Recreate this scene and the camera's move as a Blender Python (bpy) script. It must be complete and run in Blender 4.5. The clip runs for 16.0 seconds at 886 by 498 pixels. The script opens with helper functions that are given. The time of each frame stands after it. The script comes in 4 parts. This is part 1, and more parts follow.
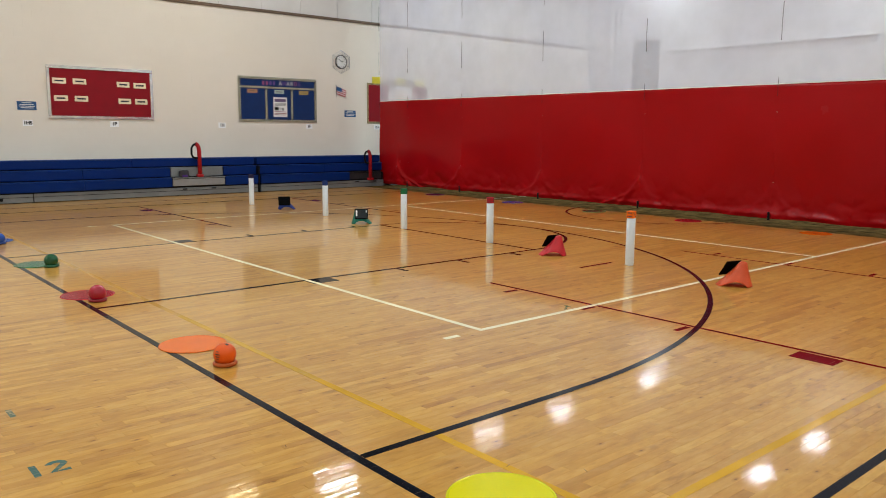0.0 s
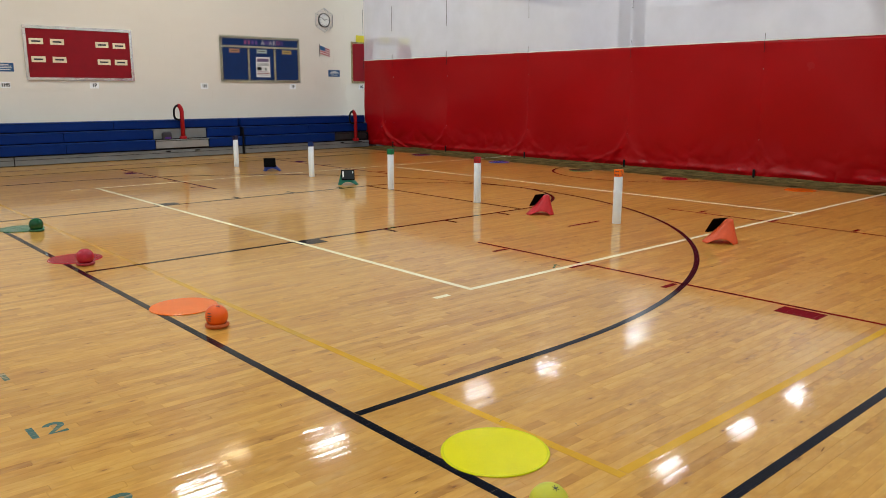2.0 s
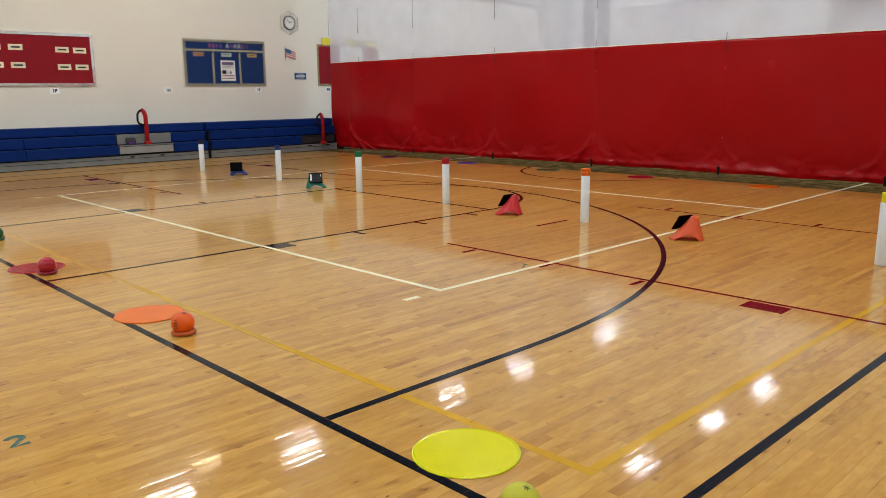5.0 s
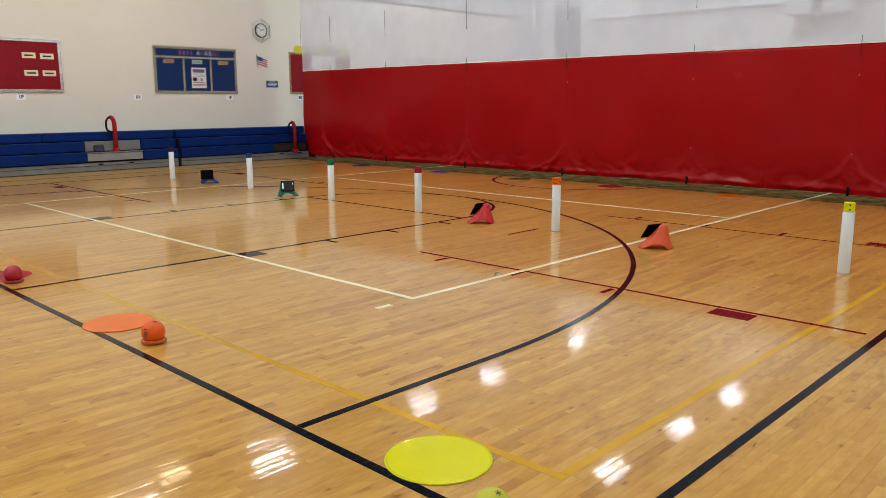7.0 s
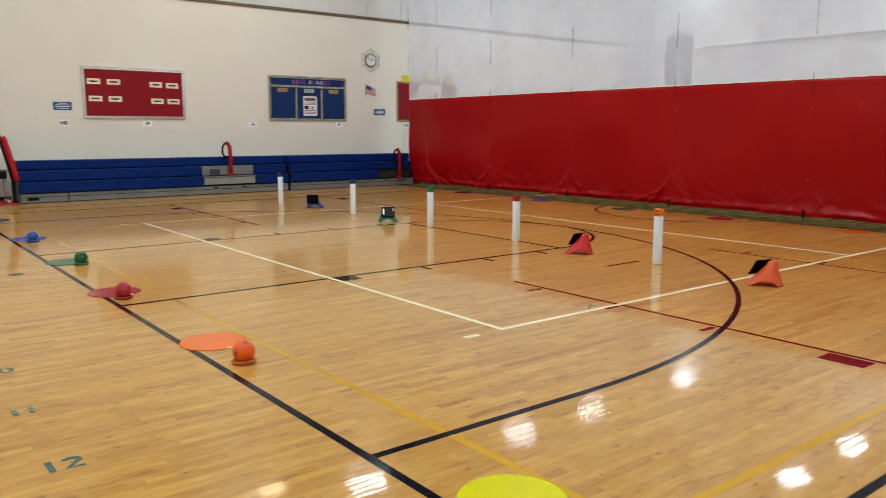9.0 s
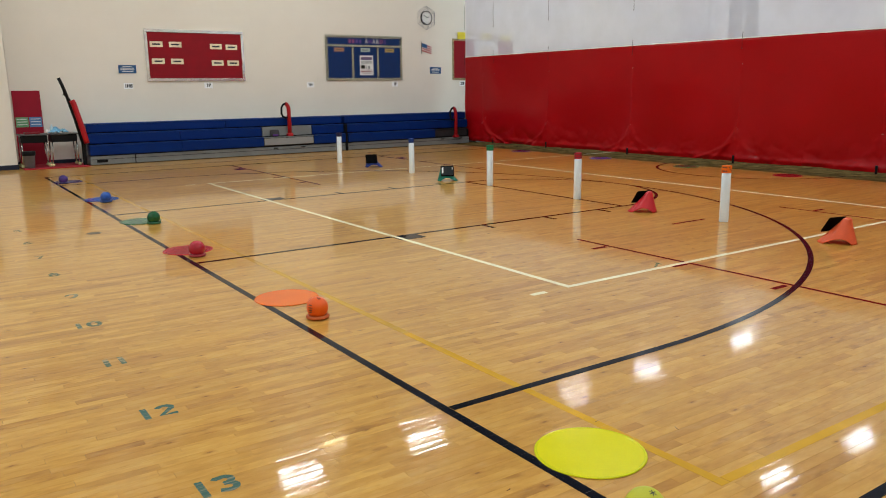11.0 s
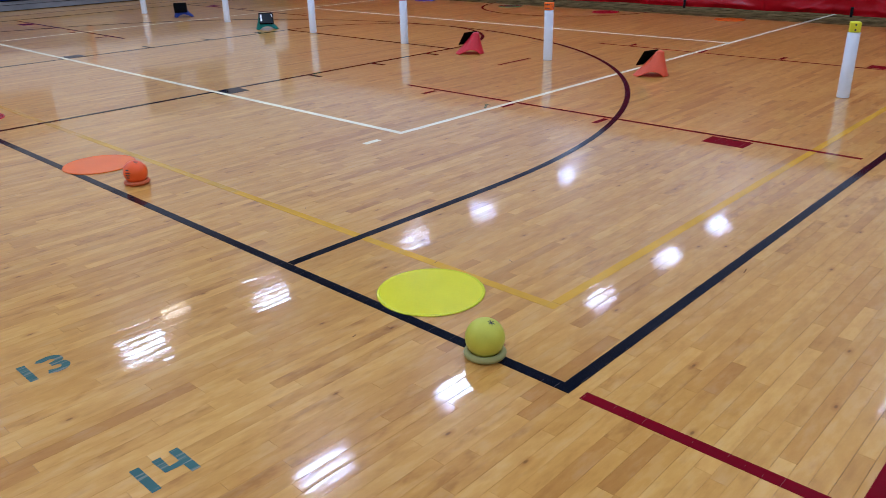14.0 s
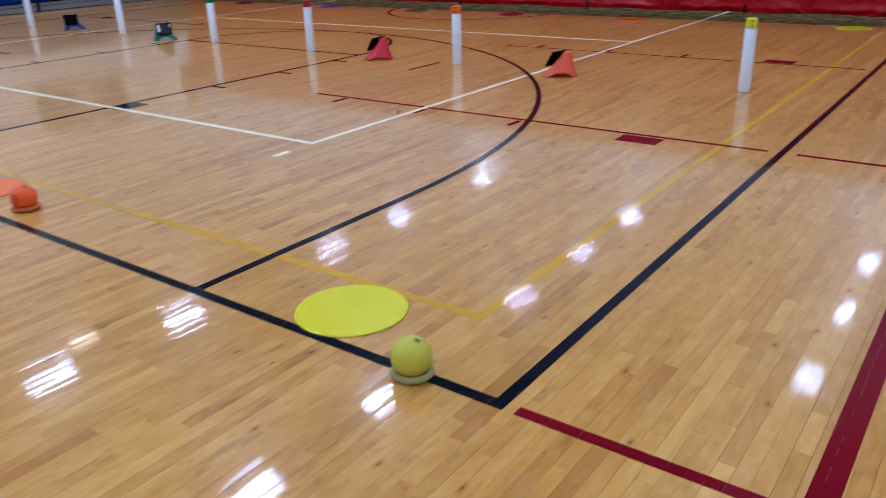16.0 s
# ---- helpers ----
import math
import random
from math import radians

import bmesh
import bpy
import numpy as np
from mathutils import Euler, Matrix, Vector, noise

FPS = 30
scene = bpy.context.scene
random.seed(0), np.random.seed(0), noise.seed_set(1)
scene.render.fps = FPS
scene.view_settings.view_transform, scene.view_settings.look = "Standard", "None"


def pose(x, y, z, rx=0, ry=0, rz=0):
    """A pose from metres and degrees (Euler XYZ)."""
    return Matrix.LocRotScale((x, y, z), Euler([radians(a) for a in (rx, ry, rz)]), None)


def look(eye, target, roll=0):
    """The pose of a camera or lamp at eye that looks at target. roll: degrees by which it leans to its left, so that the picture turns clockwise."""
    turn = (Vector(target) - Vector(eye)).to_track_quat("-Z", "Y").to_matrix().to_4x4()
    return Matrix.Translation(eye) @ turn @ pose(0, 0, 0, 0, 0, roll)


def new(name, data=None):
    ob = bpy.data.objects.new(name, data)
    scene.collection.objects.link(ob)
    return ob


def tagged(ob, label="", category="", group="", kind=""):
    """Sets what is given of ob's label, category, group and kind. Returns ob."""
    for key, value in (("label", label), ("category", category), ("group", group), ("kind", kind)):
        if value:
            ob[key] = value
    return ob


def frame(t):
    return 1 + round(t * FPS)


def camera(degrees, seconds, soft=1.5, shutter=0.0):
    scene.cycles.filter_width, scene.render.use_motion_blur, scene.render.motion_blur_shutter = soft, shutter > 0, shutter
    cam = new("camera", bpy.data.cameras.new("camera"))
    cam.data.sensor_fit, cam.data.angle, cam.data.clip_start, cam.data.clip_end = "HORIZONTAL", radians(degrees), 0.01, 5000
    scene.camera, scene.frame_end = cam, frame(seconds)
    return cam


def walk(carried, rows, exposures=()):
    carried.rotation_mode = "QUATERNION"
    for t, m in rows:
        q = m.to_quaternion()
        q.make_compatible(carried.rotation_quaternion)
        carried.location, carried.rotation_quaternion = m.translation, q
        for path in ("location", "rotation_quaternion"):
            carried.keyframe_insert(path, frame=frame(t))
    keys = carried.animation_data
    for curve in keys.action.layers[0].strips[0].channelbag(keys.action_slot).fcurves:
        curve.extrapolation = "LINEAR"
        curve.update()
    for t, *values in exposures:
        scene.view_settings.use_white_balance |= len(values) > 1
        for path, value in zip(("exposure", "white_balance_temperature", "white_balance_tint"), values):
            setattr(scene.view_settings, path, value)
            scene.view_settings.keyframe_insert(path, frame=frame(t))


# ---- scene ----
cam = camera(59.7, 16.0, 0.65, 0.75)
PATH = [
    (0, (-2.011, -1.324, 1.59), (-0.723, 0.177, 1.292), 0.4),
    (0.5, (-2.011, -1.324, 1.586), (-0.702, 0.156, 1.275), 0.4),
    (1, (-2.022, -1.327, 1.585), (-0.702, 0.138, 1.249), 0.5),
    (1.5, (-2.02, -1.317, 1.577), (-0.703, 0.142, 1.208), 0.4),
    (2, (-2.044, -1.317, 1.586), (-0.74, 0.146, 1.188), -0.0),
    (2.5, (-2.039, -1.312, 1.585), (-0.746, 0.157, 1.174), -0.6),
    (3, (-2.028, -1.319, 1.591), (-0.737, 0.152, 1.18), -1.0),
    (3.5, (-2.019, -1.313, 1.585), (-0.717, 0.149, 1.18), -1.2),
    (4, (-2.02, -1.308, 1.578), (-0.697, 0.137, 1.177), -1.0),
    (4.5, (-2.021, -1.313, 1.581), (-0.68, 0.116, 1.182), -0.8),
    (7, (-2.049, -1.341, 1.586), (-0.635, 0.023, 1.213), -0.2),
    (7.5, (-2.032, -1.348, 1.586), (-0.628, 0.028, 1.217), -0.1),
    (8, (-1.986, -1.36, 1.587), (-0.605, 0.04, 1.224), -0.1),
    (8.5, (-1.921, -1.371, 1.59), (-0.616, 0.108, 1.261), 0.1),
    (9, (-1.907, -1.35, 1.584), (-0.684, 0.204, 1.281), 0.1),
    (9.5, (-1.96, -1.346, 1.587), (-0.781, 0.239, 1.274), -0.2),
    (9.7, (-1.981, -1.343, 1.59), (-0.812, 0.247, 1.264), -0.3),
    (12, (-2.038, -1.301, 1.566), (-0.963, 0.327, 1.124), -0.7),
    (12.5, (-2.049, -1.311, 1.562), (-0.941, 0.279, 1.067), -1.3),
    (13, (-2.012, -1.283, 1.541), (-0.789, 0.154, 0.878), -2.2),
    (13.5, (-1.986, -1.267, 1.526), (-0.688, 0.052, 0.769), -1.7),
    (14, (-1.973, -1.273, 1.534), (-0.633, -0.006, 0.759), -1.3),
    (14.5, (-1.971, -1.263, 1.533), (-0.61, -0.018, 0.758), -1.1),
    (15, (-1.969, -1.255, 1.534), (-0.59, -0.032, 0.757), -1.2),
    (15.5, (-1.959, -1.236, 1.527), (-0.548, -0.049, 0.752), -1.3),
    (16, (-1.867, -1.175, 1.511), (-0.39, -0.067, 0.743), -1.9),
]
EXPOSURES = [(0.0, 0.09, 6320, 5), (7.5, 0.10, 6320, 5), (9.5, 0.11, 6250, 3), (12.0, 0.04, 6350, 3), (12.6, 0.01, 6400, 4), (13.1, -0.03, 5450, 9), (13.7, -0.03, 4830, 17), (16.0, -0.03, 4780, 18.5)]
LAMP_COLOUR = (0.915, 0.985, 1.0)
walk(cam, [(t, look(eye, aim, roll)) for t, eye, aim, roll in PATH], EXPOSURES)

# ---- world and lights ----
world = bpy.data.worlds.new("world")
world.use_nodes = True
world.node_tree.nodes["Background"].inputs[0].default_value = (0.6, 0.7, 0.8, 1)
world.node_tree.nodes["Background"].inputs[1].default_value = 0.05
scene.world = world

LAMP_Z = 7.6
LAMP_POWER = 76.0
LAMP_COLS = {-5.4: (-6.2, -2.8, 0.95, 4.8, 8.45, 13.9, 17.5, 21.1), 1.1: (-6.2, -2.8, 0.95, 4.8, 8.45, 13.92, 17.6, 21.1),
             8.25: (-6.2, -2.8, 0.95, 4.83, 8.45, 14.04, 17.68, 21.1), 15.0: (-6.2, -2.8, 0.95, 4.83, 8.42, 13.95, 17.31)}


def area_lamp(x, y, z, power, colour, sx, sy):
    data = bpy.data.lights.new("lamp_light", "AREA")
    data.shape, data.size, data.size_y = "RECTANGLE", sx, sy
    data.energy, data.color = power, colour
    ob = new("lamp_light", data)
    ob.matrix_world = pose(x, y, z)
    return ob


# ---- materials ----
def nodes_of(name):
    m = bpy.data.materials.new(name)
    m.use_nodes = True
    nt = m.node_tree
    return m, nt, nt.nodes["Principled BSDF"]


def mapped(nt, scale, coord="Object"):
    if coord == "World":
        src = nt.nodes.new("ShaderNodeNewGeometry").outputs["Position"]
    else:
        src = nt.nodes.new("ShaderNodeTexCoord").outputs[coord]
    mp = nt.nodes.new("ShaderNodeMapping")
    mp.inputs["Scale"].default_value = scale
    nt.links.new(src, mp.inputs[0])
    return mp.outputs[0]


def noise_tex(nt, vec, scale, detail=4.0, rough=0.55):
    n = nt.nodes.new("ShaderNodeTexNoise")
    n.inputs["Scale"].default_value, n.inputs["Detail"].default_value = scale, detail
    n.inputs["Roughness"].default_value = rough
    nt.links.new(vec, n.inputs["Vector"])
    return n.outputs["Fac"]


def ramp(nt, fac, stops):
    r = nt.nodes.new("ShaderNodeValToRGB")
    els = r.color_ramp.elements
    while len(els) < len(stops):
        els.new(0.5)
    for e, (p, c) in zip(els, stops):
        e.position, e.color = p, (*c, 1) if len(c) == 3 else c
    nt.links.new(fac, r.inputs[0])
    return r.outputs[0]


def mix(nt, kind, fac, a, b):
    n = nt.nodes.new("ShaderNodeMix")
    n.data_type, n.blend_type = "RGBA", kind
    for sock, v in ((n.inputs[0], fac), (n.inputs[6], a), (n.inputs[7], b)):
        if hasattr(v, "node"):
            nt.links.new(v, sock)
        elif isinstance(v, (int, float)):
            sock.default_value = v
        else:
            sock.default_value = (*v, 1)
    return n.outputs[2]


def math_node(nt, op, a, b=0.0, c=0.0):
    n = nt.nodes.new("ShaderNodeMath")
    n.operation = op
    for sock, v in zip(n.inputs, (a, b, c)):
        if hasattr(v, "node"):
            nt.links.new(v, sock)
        else:
            sock.default_value = v
    return n.outputs[0]


def bump(nt, height, strength, distance, bsdf, into="Normal"):
    b = nt.nodes.new("ShaderNodeBump")
    b.inputs["Strength"].default_value, b.inputs["Distance"].default_value = strength, distance
    nt.links.new(height, b.inputs["Height"])
    nt.links.new(b.outputs[0], bsdf.inputs[into])


def paint(name, colour, rough=0.5, var=0.12, scale=3.0, fine=60.0, relief=0.15, metal=0.0, coat=0.0, coord="Object", spec=0.28):
    """A painted or plastic surface with blotches, fine grain and slight relief."""
    m, nt, b = nodes_of(name)
    vec = mapped(nt, (1, 1, 1), coord)
    big, small = noise_tex(nt, vec, scale, 5), noise_tex(nt, vec, fine, 3)
    lo, hi = [c * (1 - var) for c in colour], [min(1, c * (1 + var * 0.7)) for c in colour]
    col = ramp(nt, big, [(0.3, lo), (0.7, hi)])
    col = mix(nt, "MULTIPLY", 0.5, col, ramp(nt, small, [(0.3, (1 - var,) * 3), (0.65, (1, 1, 1))]))
    nt.links.new(col, b.inputs["Base Color"])
    nt.links.new(math_node(nt, "MULTIPLY_ADD", big, 0.25 * rough, rough * 0.87), b.inputs["Roughness"])
    b.inputs["Metallic"].default_value = metal
    b.inputs["Specular IOR Level"].default_value = spec
    b.inputs["Coat Weight"].default_value = coat
    b.inputs["Coat Roughness"].default_value = 0.12
    bump(nt, small, relief, 0.002, b)
    return m


FLOOR_COAT = 0.058
STRIP_W = 0.0572
CUP = -0.009


def wood_floor(name, source):
    """Lacquered maple strips: each strip has its own tone and figure."""
    m, nt, b = nodes_of(name)
    if source == "object":
        rnd = nt.nodes.new("ShaderNodeObjectInfo").outputs["Random"]
    else:
        rnd = nt.nodes.new("ShaderNodeNewGeometry").outputs["Random Per Island"]
    pos = nt.nodes.new("ShaderNodeNewGeometry").outputs["Position"]
    comb = nt.nodes.new("ShaderNodeCombineXYZ")
    nt.links.new(math_node(nt, "MULTIPLY", rnd, 37.0), comb.inputs[0])
    nt.links.new(math_node(nt, "MULTIPLY", rnd, 91.0), comb.inputs[1])
    nt.links.new(math_node(nt, "MULTIPLY", rnd, 53.0), comb.inputs[2])
    add = nt.nodes.new("ShaderNodeVectorMath")
    nt.links.new(pos, add.inputs[0])
    nt.links.new(comb.outputs[0], add.inputs[1])
    grain_map = nt.nodes.new("ShaderNodeMapping")
    grain_map.inputs["Scale"].default_value = (2.2, 48.0, 1.0)
    nt.links.new(add.outputs[0], grain_map.inputs[0])
    grain = noise_tex(nt, grain_map.outputs[0], 1.0, 6, 0.6)
    fig_map = nt.nodes.new("ShaderNodeMapping")
    fig_map.inputs["Scale"].default_value = (8.5, 22.0, 1.0)
    nt.links.new(add.outputs[0], fig_map.inputs[0])
    figure = noise_tex(nt, fig_map.outputs[0], 1.0, 3, 0.5)
    tone = ramp(nt, rnd, [(0.0, (0.48, 0.224, 0.040)), (0.07, (0.567, 0.284, 0.050)), (0.35, (0.622, 0.325, 0.060)),
                          (0.80, (0.672, 0.361, 0.070)), (1.0, (0.720, 0.401, 0.088))])
    col = mix(nt, "MULTIPLY", 0.26, tone, ramp(nt, grain, [(0.28, (0.72, 0.64, 0.55)), (0.52, (1, 1, 1))]))
    col = mix(nt, "MULTIPLY", 0.38, col, ramp(nt, figure, [(0.22, (0.58, 0.46, 0.36)), (0.42, (1, 1, 1))]))
    hue = math_node(nt, "FRACT", math_node(nt, "MULTIPLY", rnd, 17.3))
    col = mix(nt, "MULTIPLY", 1.0, col, ramp(nt, hue, [(0.0, (1.0, 1.0, 1.0)), (0.55, (1.0, 0.985, 0.97)), (1.0, (0.955, 0.95, 0.98))]))
    heart = math_node(nt, "GREATER_THAN", math_node(nt, "FRACT", math_node(nt, "MULTIPLY", rnd, 41.7)), 0.86)
    col = mix(nt, "MULTIPLY", math_node(nt, "MULTIPLY", heart, 0.5), col, ramp(nt, figure, [(0.34, (0.56, 0.45, 0.36)), (0.50, (0.86, 0.80, 0.74)), (0.62, (1, 1, 1))]))
    curl_map = nt.nodes.new("ShaderNodeMapping")
    curl_map.inputs["Scale"].default_value = (6.5, 19.0, 1.0)
    curl_map.inputs["Rotation"].default_value = (0, 0, 0.5)
    nt.links.new(add.outputs[0], curl_map.inputs[0])
    curl = noise_tex(nt, curl_map.outputs[0], 1.0, 4, 0.6)
    col = mix(nt, "MULTIPLY", 0.7, col, ramp(nt, curl, [(0.24, (0.72, 0.63, 0.54)), (0.40, (0.90, 0.85, 0.80)), (0.56, (1, 1, 1))]))
    col = mix(nt, "SCREEN", 0.10, col, ramp(nt, curl, [(0.52, (0, 0, 0)), (0.75, (0.6, 0.55, 0.45))]))
    wear = noise_tex(nt, pos, 0.55, 4)
    col = mix(nt, "MULTIPLY", 0.6, col, ramp(nt, wear, [(0.3, (0.86, 0.82, 0.76)), (0.62, (1, 1, 1))]))
    scuff_map = nt.nodes.new("ShaderNodeMapping")
    scuff_map.inputs["Scale"].default_value = (9.0, 16.0, 1.0)
    scuff_map.inputs["Rotation"].default_value = (0, 0, 0.4)
    nt.links.new(pos, scuff_map.inputs[0])
    scuff = noise_tex(nt, scuff_map.outputs[0], 1.0, 2)
    col = mix(nt, "MULTIPLY", 0.4, col, ramp(nt, scuff, [(0.18, (0.35, 0.28, 0.22)), (0.25, (1, 1, 1))]))
    knot = nt.nodes.new("ShaderNodeTexVoronoi")
    knot.voronoi_dimensions = "2D"
    knot.inputs["Scale"].default_value = 1.0
    knot_map = nt.nodes.new("ShaderNodeMapping")
    knot_map.inputs["Scale"].default_value = (1.3, 3.0, 1.0)
    nt.links.new(pos, knot_map.inputs[0])
    nt.links.new(knot_map.outputs[0], knot.inputs["Vector"])
    col = mix(nt, "MULTIPLY", 0.75, col, ramp(nt, knot.outputs["Distance"], [(0.010, (0.22, 0.13, 0.08)), (0.020, (0.72, 0.6, 0.5)), (0.055, (1, 1, 1))]))
    nt.links.new(col, b.inputs["Base Color"])
    b.inputs["Roughness"].default_value = 0.28
    b.inputs["Specular IOR Level"].default_value = 0.12
    b.inputs["Coat Weight"].default_value = 0.71
    nt.links.new(math_node(nt, "MULTIPLY_ADD", wear, 0.03, FLOOR_COAT - 0.015), b.inputs["Coat Roughness"])
    b.inputs["Coat IOR"].default_value = 1.27
    wave_map = nt.nodes.new("ShaderNodeMapping")
    wave_map.inputs["Scale"].default_value = (2.2, 16.0, 1.0)
    nt.links.new(add.outputs[0], wave_map.inputs[0])
    wave = math_node(nt, "MULTIPLY", noise_tex(nt, wave_map.outputs[0], 1.0, 2), 0.0006)
    sep = nt.nodes.new("ShaderNodeSeparateXYZ")
    nt.links.new(pos, sep.inputs[0])
    across = math_node(nt, "SUBTRACT", math_node(nt, "FRACT", math_node(nt, "DIVIDE", math_node(nt, "ADD", sep.outputs[1], 4.0), STRIP_W)), 0.5)
    cup = math_node(nt, "MULTIPLY", math_node(nt, "MULTIPLY", across, across), math_node(nt, "MULTIPLY_ADD", rnd, 0.9 * CUP * STRIP_W, 0.1 * CUP * STRIP_W))
    bump(nt, math_node(nt, "ADD", wave, cup), 1.0, 1.0, b, "Coat Normal")
    return m


def line_paint(name, colour, worn=0.08, lacquer=0.71, worn_at=0.66):
    """Line paint under the floor's lacquer, with scratches and worn spots."""
    m, nt, b = nodes_of(name)
    pos = nt.nodes.new("ShaderNodeNewGeometry").outputs["Position"]
    n1 = noise_tex(nt, pos, 2.5, 5)
    mp = nt.nodes.new("ShaderNodeMapping")
    mp.inputs["Scale"].default_value = (3.0, 60.0, 1.0)
    nt.links.new(pos, mp.inputs[0])
    n2 = noise_tex(nt, mp.outputs[0], 1.0, 4)
    col = ramp(nt, n1, [(0.3, [c * 0.86 for c in colour]), (0.7, [min(1, c * 1.12) for c in colour])])
    col = mix(nt, "MIX", ramp(nt, n2, [(worn_at, (0, 0, 0)), (worn_at + 0.12, (min(1, worn * 3),) * 3)]), col, (0.55, 0.42, 0.28))
    sep = nt.nodes.new("ShaderNodeSeparateXYZ")
    nt.links.new(pos, sep.inputs[0])
    across = math_node(nt, "SUBTRACT", math_node(nt, "FRACT", math_node(nt, "DIVIDE", math_node(nt, "ADD", sep.outputs[1], 4.0), STRIP_W)), 0.5)
    seam = math_node(nt, "GREATER_THAN", math_node(nt, "ABSOLUTE", across), 0.485)
    patchy = math_node(nt, "GREATER_THAN", noise_tex(nt, pos, 14.0, 2), 0.52)
    col = mix(nt, "MIX", math_node(nt, "MULTIPLY", math_node(nt, "MULTIPLY", seam, patchy), 0.35), col, (0.30, 0.22, 0.15))
    nt.links.new(col, b.inputs["Base Color"])
    b.inputs["Roughness"].default_value = 0.6
    b.inputs["Specular IOR Level"].default_value = 0.0
    b.inputs["Coat Weight"].default_value = lacquer
    b.inputs["Coat Roughness"].default_value = FLOOR_COAT
    b.inputs["Coat IOR"].default_value = 1.27
    mp2 = nt.nodes.new("ShaderNodeMapping")
    mp2.inputs["Scale"].default_value = (1.4, 9.0, 1.0)
    nt.links.new(pos, mp2.inputs[0])
    bump(nt, noise_tex(nt, mp2.outputs[0], 1.0, 2), 0.10, 0.004, b, "Coat Normal")
    return m


def block_paint(name, colour):
    """Gloss paint on concrete blocks: pitted, each block slightly different."""
    m, nt, b = nodes_of(name)
    geo = nt.nodes.new("ShaderNodeNewGeometry")
    rnd = math_node(nt, "FRACT", math_node(nt, "ADD", geo.outputs["Random Per Island"], nt.nodes.new("ShaderNodeObjectInfo").outputs["Random"]))
    pits, big = noise_tex(nt, geo.outputs["Position"], 70.0, 4), noise_tex(nt, geo.outputs["Position"], 0.8, 4)
    col = ramp(nt, rnd, [(0.0, [c * 0.995 for c in colour]), (1.0, [c * 1.004 for c in colour])])
    col = mix(nt, "MULTIPLY", 0.5, col, ramp(nt, big, [(0.3, (0.93, 0.92, 0.90)), (0.7, (1, 1, 1))]))
    nt.links.new(col, b.inputs["Base Color"])
    b.inputs["Roughness"].default_value = 0.6
    b.inputs["Specular IOR Level"].default_value = 0.3
    bump(nt, pits, 0.35, 0.003, b)
    return m


def mesh_fabric(name):
    """White see-through divider netting."""
    m, nt, b = nodes_of(name)
    nt.nodes.remove(b)
    out = nt.nodes["Material Output"]
    vec = mapped(nt, (1, 1, 1))
    dif, tra, clear, mx1, mx2 = (nt.nodes.new("ShaderNode" + k) for k in ("BsdfDiffuse", "BsdfTranslucent", "BsdfTransparent", "MixShader", "MixShader"))
    col = ramp(nt, noise_tex(nt, vec, 0.6, 3), [(0.3, (0.79, 0.80, 0.97)), (0.7, (0.86, 0.87, 1.0))])
    nt.links.new(col, dif.inputs[0])
    nt.links.new(col, tra.inputs[0])
    mx1.inputs[0].default_value = 0.10
    nt.links.new(dif.outputs[0], mx1.inputs[1])
    nt.links.new(tra.outputs[0], mx1.inputs[2])
    nt.links.new(ramp(nt, noise_tex(nt, vec, 1.5, 3), [(0.3, (0.61,) * 3), (0.7, (0.68,) * 3)]), mx2.inputs[0])
    nt.links.new(clear.outputs[0], mx2.inputs[1])
    nt.links.new(mx1.outputs[0], mx2.inputs[2])
    nt.links.new(mx2.outputs[0], out.inputs[0])
    return m


def lamp_glow(name, colour, strength):
    m, nt, b = nodes_of(name)
    b.inputs["Base Color"].default_value = (0.9, 0.9, 0.9, 1)
    b.inputs["Emission Color"].default_value = (*colour, 1)
    b.inputs["Emission Strength"].default_value = strength
    return m


MAPLE = wood_floor("maple_strips", "island")
MAPLE_ONE = wood_floor("maple_strip", "object")
SUBFLOOR = paint("subfloor", (0.06, 0.035, 0.02), 0.8)
NAVY = line_paint("navy_line_paint", (0.0065, 0.0080, 0.0145))
BLACK_LINE = line_paint("black_line_paint", (0.012, 0.008, 0.009), 0.05)
WHITE_LINE = line_paint("white_line_paint", (0.93, 0.83, 0.58), 0.08)
YELLOW_LINE = line_paint("yellow_line_paint", (0.65, 0.355, 0.032), 0.10, 0.66, 0.64)
YELLOW_WORN = line_paint("worn_yellow_line_paint", (0.58, 0.33, 0.048), 0.16, 0.66, 0.58)
YELLOW_FADED = line_paint("faded_yellow_line_paint", (0.57, 0.315, 0.078), 0.2, 0.66, 0.55)
RED_LINE = line_paint("maroon_line_paint", (0.17, 0.0042, 0.011), 0.06)
GREEN_INK = line_paint("green_stencil_ink", (0.075, 0.145, 0.13), 0.14, 0.66, 0.53)
GREEN_WORN = line_paint("worn_green_stencil_ink", (0.13, 0.17, 0.12), 0.26, 0.76, 0.47)
CREAM = block_paint("cream_block_paint", (0.82, 0.765, 0.70))
WHITE_WALL = block_paint("white_block_paint", (0.83, 0.80, 0.82))
JOINT = paint("painted_joint", (0.81, 0.75, 0.68), 0.5, 0.04)
PANEL = paint("wall_panel_paint", (0.71, 0.69, 0.70), 0.5, 0.06, 1.0)
TRIM = paint("brown_trim_paint", (0.16, 0.11, 0.08), 0.5)
CEIL = paint("ceiling_paint", (0.20, 0.20, 0.20), 0.8)
VINYL = paint("red_vinyl", (0.36, 0.002, 0.005), 0.26, 0.08, 0.7, 25.0, 0.08, spec=0.14)
MESH = mesh_fabric("white_netting")
WHITE_TAPE = paint("white_webbing", (0.8, 0.8, 0.8), 0.6)
